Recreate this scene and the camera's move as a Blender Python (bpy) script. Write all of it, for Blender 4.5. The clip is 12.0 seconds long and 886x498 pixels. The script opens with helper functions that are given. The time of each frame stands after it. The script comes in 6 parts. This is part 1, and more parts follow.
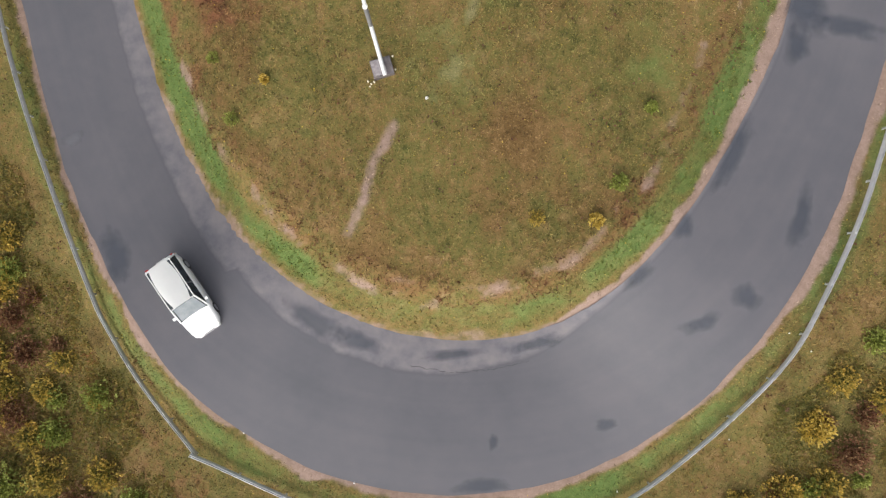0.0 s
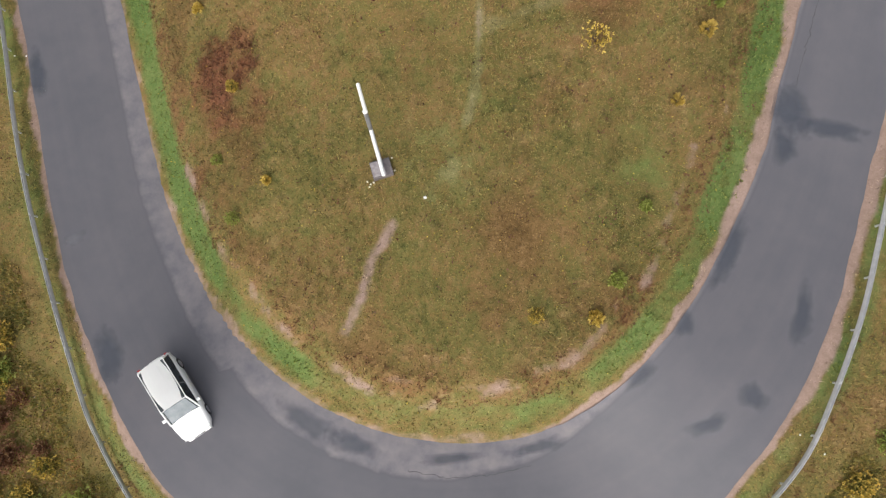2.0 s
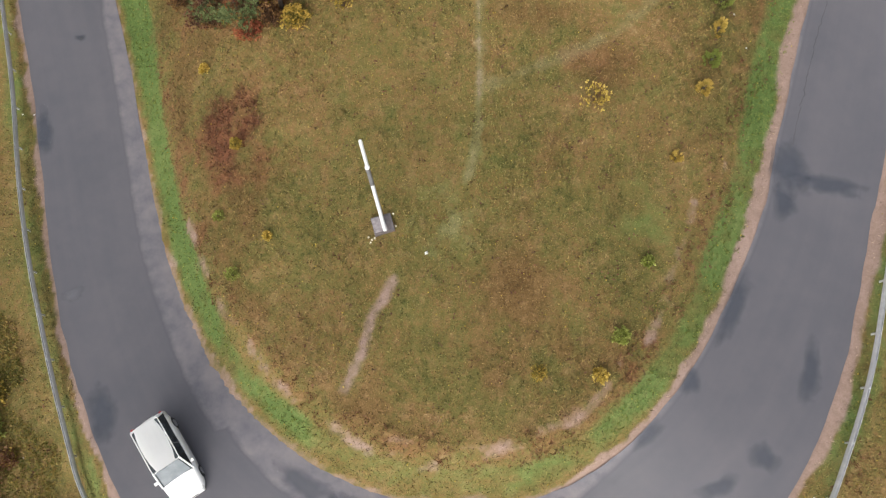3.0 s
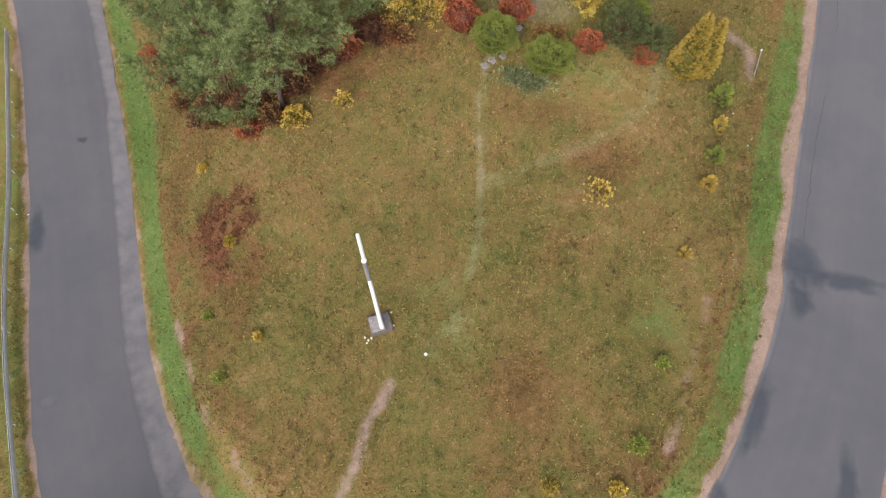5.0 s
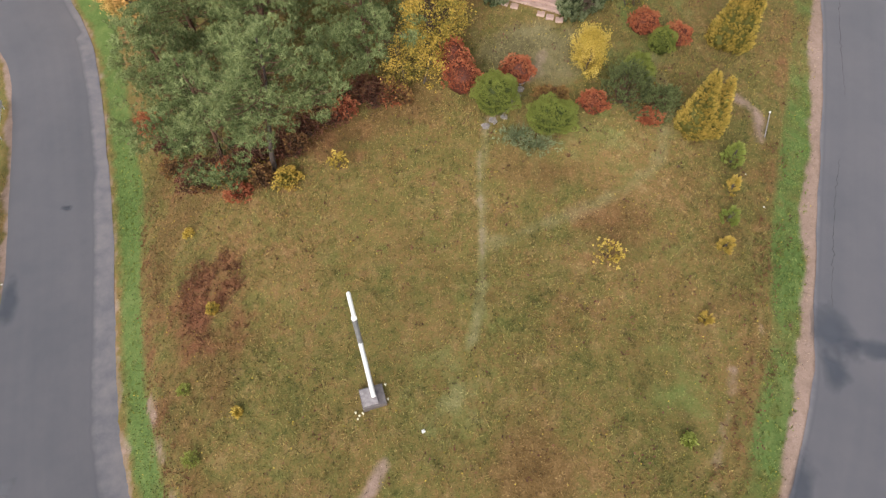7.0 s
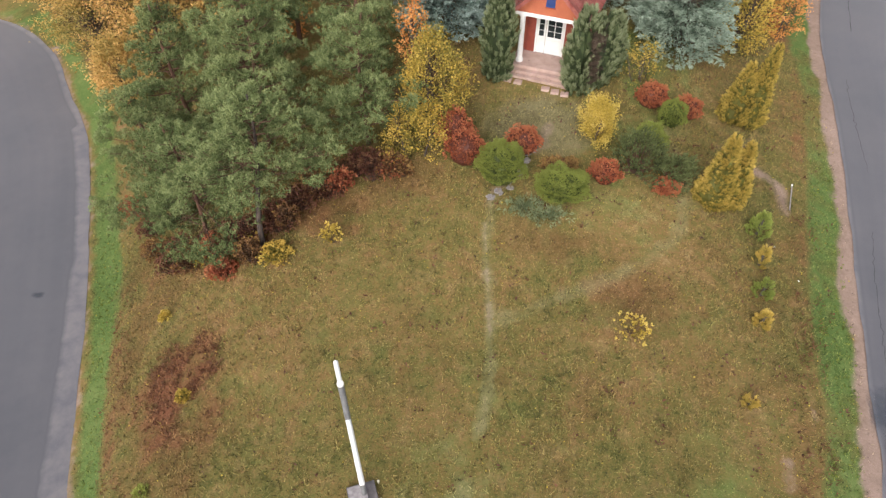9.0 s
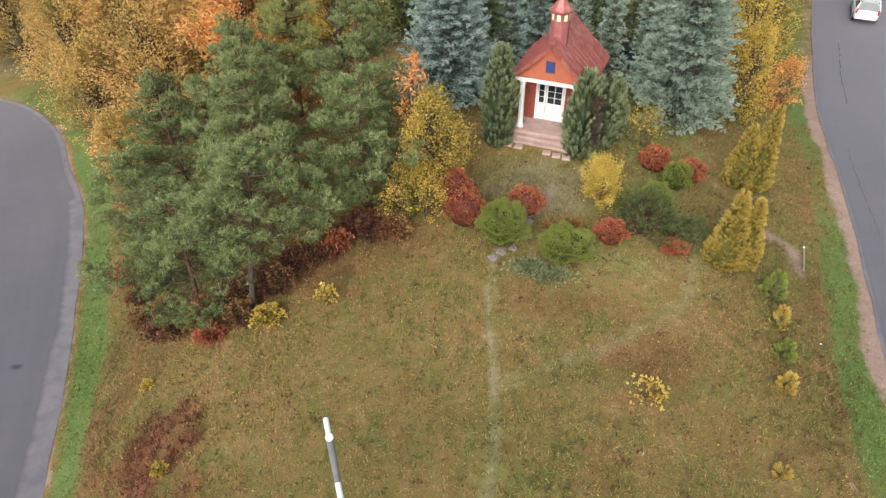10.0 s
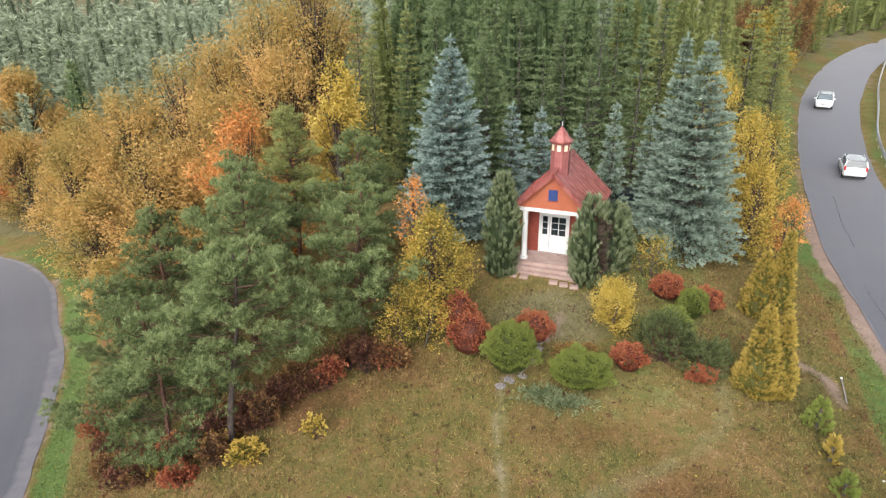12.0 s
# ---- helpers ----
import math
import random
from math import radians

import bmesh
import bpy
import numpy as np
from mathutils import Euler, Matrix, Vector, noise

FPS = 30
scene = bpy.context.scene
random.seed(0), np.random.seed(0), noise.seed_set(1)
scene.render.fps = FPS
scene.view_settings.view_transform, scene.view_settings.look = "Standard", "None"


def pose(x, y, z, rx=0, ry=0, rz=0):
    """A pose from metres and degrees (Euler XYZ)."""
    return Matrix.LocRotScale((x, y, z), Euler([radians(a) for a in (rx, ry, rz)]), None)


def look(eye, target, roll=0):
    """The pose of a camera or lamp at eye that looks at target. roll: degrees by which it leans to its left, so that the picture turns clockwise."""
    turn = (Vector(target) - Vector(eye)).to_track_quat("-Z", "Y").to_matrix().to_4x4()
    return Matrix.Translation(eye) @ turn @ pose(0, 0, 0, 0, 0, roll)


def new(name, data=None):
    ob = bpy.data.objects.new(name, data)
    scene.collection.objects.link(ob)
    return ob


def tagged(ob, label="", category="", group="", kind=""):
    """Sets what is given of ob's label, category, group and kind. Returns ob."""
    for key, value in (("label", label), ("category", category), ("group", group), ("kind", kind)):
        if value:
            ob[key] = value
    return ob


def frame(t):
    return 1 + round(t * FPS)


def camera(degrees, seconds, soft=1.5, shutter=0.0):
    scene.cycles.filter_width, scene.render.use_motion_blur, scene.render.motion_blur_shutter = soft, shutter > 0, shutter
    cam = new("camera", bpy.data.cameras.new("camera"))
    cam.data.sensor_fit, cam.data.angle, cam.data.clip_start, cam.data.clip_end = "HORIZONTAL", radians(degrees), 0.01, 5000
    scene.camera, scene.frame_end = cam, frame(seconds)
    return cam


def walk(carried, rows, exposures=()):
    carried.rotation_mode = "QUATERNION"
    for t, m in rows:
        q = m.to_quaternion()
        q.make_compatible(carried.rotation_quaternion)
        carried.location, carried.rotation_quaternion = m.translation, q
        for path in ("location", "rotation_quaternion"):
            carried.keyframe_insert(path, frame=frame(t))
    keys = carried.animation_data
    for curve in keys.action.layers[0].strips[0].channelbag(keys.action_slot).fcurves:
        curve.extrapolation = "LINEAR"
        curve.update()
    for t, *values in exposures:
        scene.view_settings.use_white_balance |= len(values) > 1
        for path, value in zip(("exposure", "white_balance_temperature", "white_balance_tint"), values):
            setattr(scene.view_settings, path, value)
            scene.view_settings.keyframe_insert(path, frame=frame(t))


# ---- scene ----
# The drone sinks almost straight down while it tilts up: seconds, x, y, z, pitch, yaw, lean to the right.
PATH = [
    (0.0, -0.00, 0.00, 30.00, -88.78, 0.00, -0.47),
    (0.5, 0.03, -0.01, 29.95, -87.05, 0.08, -0.39),
    (1.0, 0.06, 0.00, 29.91, -85.04, 0.13, -0.29),
    (1.5, 0.07, 0.03, 29.90, -82.67, 0.21, -0.22),
    (2.0, 0.07, 0.02, 29.86, -80.26, 0.23, -0.09),
    (2.5, 0.04, 0.04, 29.80, -77.63, 0.29, -0.03),
    (3.0, 0.02, -0.02, 29.66, -75.26, 0.31, 0.00),
    (5.0, -0.02, -0.02, 28.17, -65.77, 0.23, 0.05),
    (5.5, -0.02, -0.07, 27.64, -63.64, 0.20, 0.03),
    (6.0, -0.01, -0.05, 27.07, -61.50, 0.14, 0.00),
    (6.5, -0.00, -0.10, 26.42, -59.55, 0.13, 0.01),
    (8.5, -0.10, -0.11, 22.80, -50.56, 0.17, 0.20),
    (9.0, -0.12, -0.09, 21.97, -46.85, 0.11, 0.19),
    (9.5, -0.13, -0.11, 21.01, -42.63, 0.08, 0.21),
    (10.0, -0.15, -0.16, 20.08, -38.64, 0.06, 0.24),
    (10.5, -0.18, -0.14, 19.17, -34.40, 0.05, 0.27),
    (11.0, -0.20, -0.13, 18.28, -30.43, 0.02, 0.33),
    (11.5, -0.21, -0.04, 17.44, -26.19, 0.03, 0.40),
    (12.0, -0.19, 0.01, 16.66, -22.07, 0.09, 0.43),
]
cam = camera(68.1, 12.0, soft=1.3)
walk(cam, [(t, pose(x, y, z, 0, 0, yaw) @ pose(0, 0, 0, 90 + pitch) @ pose(0, 0, 0, 0, 0, -lean)) for t, x, y, z, pitch, yaw, lean in PATH],
     exposures=[(0.0, 0.76, 6400, 10), (3.0, 0.76, 6400, 10), (5.0, 0.86, 6400, 10), (9.0, 0.88, 6350, 10), (12.0, 0.92, 6100, 7.5)])

# ---- light: a closed grey autumn sky ----
world = bpy.data.worlds.new("overcast_sky")
scene.world = world
world.use_nodes = True
wn = world.node_tree
sky = wn.nodes.new("ShaderNodeTexSky")
sky.sky_type, sky.sun_disc = "NISHITA", False
sky.sun_elevation, sky.sun_rotation = radians(38), radians(200)
sky.air_density, sky.dust_density, sky.ozone_density = 1.0, 5.0, 0.6
grey = wn.nodes.new("ShaderNodeHueSaturation")
grey.inputs["Saturation"].default_value = 0.35
wn.links.new(sky.outputs[0], grey.inputs["Color"])
wn.links.new(grey.outputs[0], wn.nodes["Background"].inputs["Color"])
wn.nodes["Background"].inputs["Strength"].default_value = 0.15
sun_data = bpy.data.lights.new("sun", "SUN")
sun_data.energy, sun_data.angle, sun_data.color = 0.9, radians(100), (1.0, 0.96, 0.9)
sun = new("sun", sun_data)
sun.matrix_world = look((0, 0, 60), (10.8, 29.6, 35.4))

# ---- small tools ----
def nodes(mat):
    mat.use_nodes = True
    return mat.node_tree, mat.node_tree.nodes["Principled BSDF"]


def node(nt, kind, inputs=()):
    n = nt.nodes.new(kind)
    for k, v in dict(inputs).items():
        if isinstance(v, bpy.types.NodeSocket):
            nt.links.new(v, n.inputs[k])
        else:
            n.inputs[k].default_value = v
    return n


def rgb(c):
    return (*c, 1.0)


def noise_of(nt, scale, detail=3.0, rough=0.55, where=None):
    c = where or node(nt, "ShaderNodeTexCoord").outputs["Object"]
    return node(nt, "ShaderNodeTexNoise", {"Vector": c, "Scale": scale, "Detail": detail, "Roughness": rough}).outputs["Fac"]


def ramp(nt, fac, stops):
    r = node(nt, "ShaderNodeValToRGB", {"Fac": fac})
    e = r.color_ramp.elements
    while len(e) < len(stops):
        e.new(0.5)
    for k, (p, c) in zip(e, stops):
        k.position, k.color = p, rgb(c) if len(c) == 3 else c
    return r.outputs["Color"]


def mix(nt, fac, a, b, blend="MIX"):
    m = node(nt, "ShaderNodeMix")
    m.data_type, m.blend_type = "RGBA", blend
    for s, v in ((0, fac), (6, a), (7, b)):
        if isinstance(v, bpy.types.NodeSocket):
            nt.links.new(v, m.inputs[s])
        else:
            m.inputs[s].default_value = v if s == 0 else rgb(v)
    return m.outputs[2]


def maths(nt, op, a, b=0.0, clamp=False):
    m = node(nt, "ShaderNodeMath")
    m.operation, m.use_clamp = op, clamp
    for s, v in ((0, a), (1, b)):
        if isinstance(v, bpy.types.NodeSocket):
            nt.links.new(v, m.inputs[s])
        else:
            m.inputs[s].default_value = v
    return m.outputs[0]


def bump(nt, bsdf, height, strength=0.4, distance=0.02):
    b = node(nt, "ShaderNodeBump", {"Height": height, "Strength": strength, "Distance": distance})
    nt.links.new(b.outputs[0], bsdf.inputs["Normal"])


def surface(name, c1, c2, rough=0.7, metal=0.0, scale=3.0, fine=40.0, relief=0.2, depth=0.01):
    """A painted, stone or metal surface: two tones in large and small spots, with fine relief."""
    mat = bpy.data.materials.new(name)
    nt, b = nodes(mat)
    big, small = noise_of(nt, scale, 4), noise_of(nt, fine, 2)
    f = maths(nt, "ADD", maths(nt, "MULTIPLY", big, 0.7), maths(nt, "MULTIPLY", small, 0.3))
    col = ramp(nt, f, [(0.36, c1), (0.64, c2)])
    nt.links.new(col, b.inputs["Base Color"])
    b.inputs["Roughness"].default_value, b.inputs["Metallic"].default_value = rough, metal
    if relief:
        bump(nt, b, small, relief, depth)
    return mat


def foliage(name, tones, rough=0.6, patch=0.7, sheer=0.32, grain=0.35):
    """Leaves or needles: a tone for each leaf, drifting in patches over the crown."""
    mat = bpy.data.materials.new(name)
    nt, b = nodes(mat)
    isl = node(nt, "ShaderNodeNewGeometry").outputs["Random Per Island"]
    obj = node(nt, "ShaderNodeObjectInfo").outputs["Random"]
    tip = node(nt, "ShaderNodeAttribute")
    tip.attribute_name = "tip"
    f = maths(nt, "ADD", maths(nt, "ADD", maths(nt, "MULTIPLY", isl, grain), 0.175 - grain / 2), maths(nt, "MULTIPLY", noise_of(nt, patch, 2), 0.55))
    # Tip raises the tone: outer growth, and light and shade painted on crowns.
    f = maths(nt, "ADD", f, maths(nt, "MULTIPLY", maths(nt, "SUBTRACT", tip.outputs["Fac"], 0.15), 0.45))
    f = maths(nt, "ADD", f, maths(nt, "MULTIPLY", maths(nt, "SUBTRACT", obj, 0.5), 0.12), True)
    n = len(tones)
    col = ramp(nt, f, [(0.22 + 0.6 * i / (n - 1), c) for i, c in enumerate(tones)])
    nt.links.new(col, b.inputs["Base Color"])
    b.inputs["Roughness"].default_value = rough
    b.inputs["Specular IOR Level"].default_value = 0.3
    if sheer:
        tr = node(nt, "ShaderNodeBsdfTranslucent", {"Color": col})
        m = node(nt, "ShaderNodeMixShader", {0: sheer, 1: b.outputs[0], 2: tr.outputs[0]})
        nt.links.new(m.outputs[0], nt.nodes["Material Output"].inputs["Surface"])
    return mat


def mesh_of(name, verts, faces, mats=()):
    """A mesh from arrays: vertices (n, 3) and faces all of one corner count (m, k)."""
    verts, faces = np.asarray(verts, np.float32), np.asarray(faces, np.int32)
    me = bpy.data.meshes.new(name)
    me.vertices.add(len(verts))
    me.vertices.foreach_set("co", verts.ravel())
    me.loops.add(faces.size)
    me.loops.foreach_set("vertex_index", faces.ravel())
    me.polygons.add(len(faces))
    me.polygons.foreach_set("loop_start", np.arange(0, faces.size, faces.shape[1], dtype=np.int32))
    me.update(calc_edges=True)
    for m in mats:
        me.materials.append(m)
    return me


def part(name, bm, material, parent, label="", smooth=False):
    """Links a bmesh or a mesh as one mesh object under a thing or a part."""
    if isinstance(bm, bmesh.types.BMesh):
        me = bpy.data.meshes.new(name)
        bm.normal_update()
        bm.to_mesh(me)
        bm.free()
        me.materials.append(material)
    else:
        me = bm
        if material and not me.materials:
            me.materials.append(material)
    if smooth:
        me.polygons.foreach_set("use_smooth", np.ones(len(me.polygons), bool))
    ob = new(name, me)
    ob.parent = parent
    return tagged(ob, label)


def thing(name, m, label, category, group="", kind=""):
    e = new(name)
    e.empty_display_size = 0.2
    e.matrix_world = m
    return tagged(e, label, category, group, kind)


def box(bm, x0, x1, y0, y1, z0, z1, bevel=0.0, m=None):
    r = bmesh.ops.create_cube(bm, size=1, matrix=(m or Matrix()) @ Matrix.Translation(((x0 + x1) / 2, (y0 + y1) / 2, (z0 + z1) / 2)) @ Matrix.Diagonal((x1 - x0, y1 - y0, z1 - z0, 1)))
    if bevel:
        es = {e for v in r["verts"] for e in v.link_edges}
        bmesh.ops.bevel(bm, geom=list(es), offset=bevel, segments=2, affect="EDGES", profile=0.6)
    return bm


def boxed(*a, **k):
    return box(bmesh.new(), *a, **k)


def tube(pts, radii, sides=8, bm=None, cap=True):
    """A tapered tube along points."""
    bm = bm or bmesh.new()
    pts = [Vector(p) for p in pts]
    rings = []
    for i, p in enumerate(pts):
        d = (pts[min(i + 1, len(pts) - 1)] - pts[max(i - 1, 0)]).normalized()
        q = d.to_track_quat("Z", "Y").to_matrix()
        r = radii[i] if not isinstance(radii, (int, float)) else radii
        rings.append([bm.verts.new(p + q @ Vector((r * math.cos(a), r * math.sin(a), 0))) for a in (2 * math.pi * k / sides for k in range(sides))])
    for a, b in zip(rings, rings[1:]):
        for k in range(sides):
            bm.faces.new((a[k], a[(k + 1) % sides], b[(k + 1) % sides], b[k]))
    if cap:
        bm.faces.new(rings[0][::-1])
        bm.faces.new(rings[-1])
    return bm


def tubes_mesh(name, lines, sides=5):
    """Many tapered tubes in one mesh: lines of (points (k, 3), radii (k))."""
    V, F, n = [], [], 0
    ang = 2 * np.pi * np.arange(sides) / sides
    for pts, rad in lines:
        pts = np.asarray(pts, float)
        d = np.gradient(pts, axis=0)
        d /= np.linalg.norm(d, axis=1)[:, None] + 1e-9
        a = np.cross(d, np.where(np.abs(d[:, 2:3]) > 0.9, (1.0, 0, 0), (0, 0, 1.0)))
        a /= np.linalg.norm(a, axis=1)[:, None] + 1e-9
        b = np.cross(d, a)
        ring = pts[:, None] + np.asarray(rad)[:, None, None] * (a[:, None] * np.cos(ang)[None, :, None] + b[:, None] * np.sin(ang)[None, :, None])
        V.append(ring.reshape(-1, 3))
        k = len(pts)
        i = np.arange(k - 1)[:, None] * sides
        j = np.arange(sides)[None]
        F.append((n + np.stack([i + j, i + (j + 1) % sides, i + sides + (j + 1) % sides, i + sides + j], -1)).reshape(-1, 4))
        n += k * sides
    return mesh_of(name, np.concatenate(V), np.concatenate(F))


def crown_mesh(v, f, tip, blades, name="crown"):
    """A crown's mesh; tip, a value for each tuft, sets its tone: paler far out, and painted light and shade."""
    me = mesh_of(name, v, f)
    me.attributes.new("tip", "FLOAT", "POINT").data.foreach_set("value", np.repeat(np.broadcast_to(tip, len(f) // blades), blades * f.shape[1]).astype(np.float32))
    return me


def heart(rings, r, rough=0.12, corners=3):
    """The dense inside of a bush or conifer: a lumpy closed body through rings (x, y, z, rx, ry), as loose triangles or quads."""
    k = 14
    a = 2 * np.pi * np.arange(k) / k
    rows = [np.column_stack([x + rx * np.cos(a) * (1 + rough * r.normal(size=k)), y + ry * np.sin(a) * (1 + rough * r.normal(size=k)), z + 0.3 * rough * (rx + ry) * r.normal(size=k)]) for x, y, z, rx, ry in rings]
    tri = []
    for lo, hi in zip(rows, rows[1:]):
        l2, h2 = np.roll(lo, -1, 0), np.roll(hi, -1, 0)
        tri += [np.stack([lo, l2, hi], 1), np.stack([l2, h2, hi], 1)] if corners == 3 else [np.stack([lo, l2, h2, hi], 1)]
    v = np.concatenate(tri).reshape(-1, 3)
    return v, np.arange(len(v)).reshape(-1, corners)


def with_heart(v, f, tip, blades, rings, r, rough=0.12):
    """A crown of tufts round a dense inside, coloured darkest to stand in for shade."""
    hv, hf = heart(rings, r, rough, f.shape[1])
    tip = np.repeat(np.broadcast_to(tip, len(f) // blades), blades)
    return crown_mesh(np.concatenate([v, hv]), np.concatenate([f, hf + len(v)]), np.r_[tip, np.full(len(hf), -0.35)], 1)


def unit(v):
    return v / (np.linalg.norm(v, axis=-1, keepdims=True) + 1e-9)


def sprays(centres, dirs, length, width, blades, spread, r, shape="needle", jitter=0.0):
    """Tufts of blades: vertices and faces of triangles (needles) or rhombs (leaves)."""
    n = len(centres)
    c = np.repeat(centres, blades, 0) + jitter * r.normal(size=(n * blades, 3))
    v = unit(np.repeat(unit(dirs), blades, 0) + spread * r.normal(size=(n * blades, 3)))
    w = unit(np.cross(v, r.normal(size=(n * blades, 3))))
    L = (np.repeat(np.broadcast_to(length, n), blades) * r.uniform(0.65, 1.3, n * blades))[:, None]
    W = (np.repeat(np.broadcast_to(width, n), blades) * r.uniform(0.7, 1.3, n * blades))[:, None]
    if shape == "needle":
        V = np.stack([c - w * W / 2, c + w * W / 2, c + v * L], 1)
        return V.reshape(-1, 3), np.arange(3 * len(c)).reshape(-1, 3)
    V = np.stack([c, c + v * L * 0.5 + w * W / 2, c + v * L, c + v * L * 0.5 - w * W / 2], 1)
    return V.reshape(-1, 3), np.arange(4 * len(c)).reshape(-1, 4)

# ---- the lie of the land ----
LAND = (-3.971, -0.157, -0.374, 0.132, 1.639, 2.05, 1.068, 0.826, 1.674, 2.124, -1.603, -0.949, -0.808)


def land(x, y):
    """Height of the ground: a nose of a hill with a step down to the west, a bank to the south and a knoll under the chapel."""
    x, y = np.asarray(x, float), np.asarray(y, float)
    X, Y = 60 * np.tanh(x / 60), 70 * np.tanh(y / 70)
    west, south, east = np.tanh((x + 13.2) / 4.5), np.tanh((y + 4.5) / 4.0), np.tanh((x - 14) / 5)
    knoll = np.exp(-((x - 5) ** 2 / 160 + (y - 33) ** 2 / 150))
    north = 1 / (1 + np.exp(-(y - 38) / 8))
    terms = (1 + 0 * x, X / 30, Y / 30, X * Y / 900, (Y / 30) ** 2, west, west * Y / 30, south, south * X / 30, knoll, north * np.tanh((x + 16) / 8), east * south, (X / 30) ** 2)
    return sum(c * t for c, t in zip(LAND, terms))


# the road's middle line and half its width
ROAD = [(-85, 43, 3.0), (-60, 48.2, 3.0), (-46, 49.8, 3.0), (-38.8, 48.8, 3.0), (-33.3, 44.7, 3.0), (-29.8, 39.1, 3.0), (-26.6, 34.2, 2.75), (-22.5, 22.1, 2.9), (-19.2, 11, 3.0), (-17.2, 5.8, 3.15),
        (-14.5, 1.3, 3.3), (-11.1, -2.7, 3.6), (-7.4, -5.5, 3.75), (-3.4, -7.2, 3.9), (0.9, -7.72, 3.9), (5.3, -7.12, 3.78), (9.1, -5.05, 3.53), (12.4, -1.6, 3.22), (14.88, 2.12, 3.02), (16.52, 5.46, 2.8), (17.92, 8.95, 2.55),
        (19.1, 12.8, 2.6), (21.9, 21.5, 2.75), (23.9, 28, 2.85), (26.1, 36, 3.0), (29.2, 44.5, 2.9), (32.7, 53.5, 2.7), (38.0, 64.6, 2.75), (44.8, 76.8, 2.9), (57.5, 95.3, 3.1), (75, 115.5, 3.3), (105, 146, 3.5)]


def spline(pts, per=10):
    """Catmull-Rom through points."""
    p = np.asarray(pts, float)
    p = np.vstack([2 * p[0] - p[1], p, 2 * p[-1] - p[-2]])
    u = (np.arange(per) / per)[:, None]
    out = [0.5 * (2 * b + (c - a) * u + (2 * a - 5 * b + 4 * c - d) * u ** 2 + (3 * b - a - 3 * c + d) * u ** 3) for a, b, c, d in zip(p, p[1:], p[2:], p[3:])]
    return np.vstack(out + [p[-2:-1]])


line = spline(ROAD, 18)
mid, half = line[:, :2], line[:, 2]
along = unit(np.gradient(mid, axis=0))
left = np.stack([-along[:, 1], along[:, 0]], 1)  # towards the inside of the bend
way_len = np.r_[0, np.cumsum(np.linalg.norm(np.diff(mid, axis=0), axis=1))]
road_z = land(mid[:, 0], mid[:, 1])
k5 = np.ones(9) / 9
road_z = np.convolve(np.pad(road_z, 4, mode="edge"), k5, "valid")


def beside_road(x, y):
    """Distance past the road's edge, the side (1: inside the bend) and the road's height there."""
    x, y = np.ravel(x), np.ravel(y)
    d, s, z = np.empty(len(x)), np.empty(len(x)), np.empty(len(x))
    for a in range(0, len(x), 4000):
        q = np.stack([x[a:a + 4000], y[a:a + 4000]], 1)
        dd = np.linalg.norm(q[:, None] - mid[None], axis=2) - half[None]
        i = dd.argmin(1)
        d[a:a + 4000], z[a:a + 4000] = dd[np.arange(len(q)), i], road_z[i]
        s[a:a + 4000] = np.sign(((q - mid[i]) * left[i]).sum(1))
    return d, s, z


def step(a, b, v):
    t = np.clip((v - a) / (b - a), 0, 1)
    return t * t * (3 - 2 * t)


def wobble(x, y, size, seed=0.0):
    """Smooth random waves, about -1 to 1."""
    out = 0
    for k, (a, b) in enumerate(((1.0, 0.3), (-0.4, 1.1), (0.8, -0.9), (1.7, 1.2), (-1.9, 0.7), (0.5, 2.3))):
        out = out + np.sin((a * x + b * y) / size + 2.1 * k + seed * (1.3 + k)) / (1 + 0.3 * k)
    return out / 2.6


def ground_z(x, y, d=None, z=None):
    """The ground with the road bed cut level across into it."""
    x, y = np.ravel(np.asarray(x, float)), np.ravel(np.asarray(y, float))
    if d is None:
        d, _, z = beside_road(x, y)
    h = land(x, y) + 0.05 * wobble(x, y, 1.3, 1) * step(1.5, 4, d)
    return z + (h - z) * step(-0.5, 3.0, d) - 0.1 * (1 - step(-0.25, 0.15, d))


def gz(x, y):
    return float(ground_z([x], [y])[0])


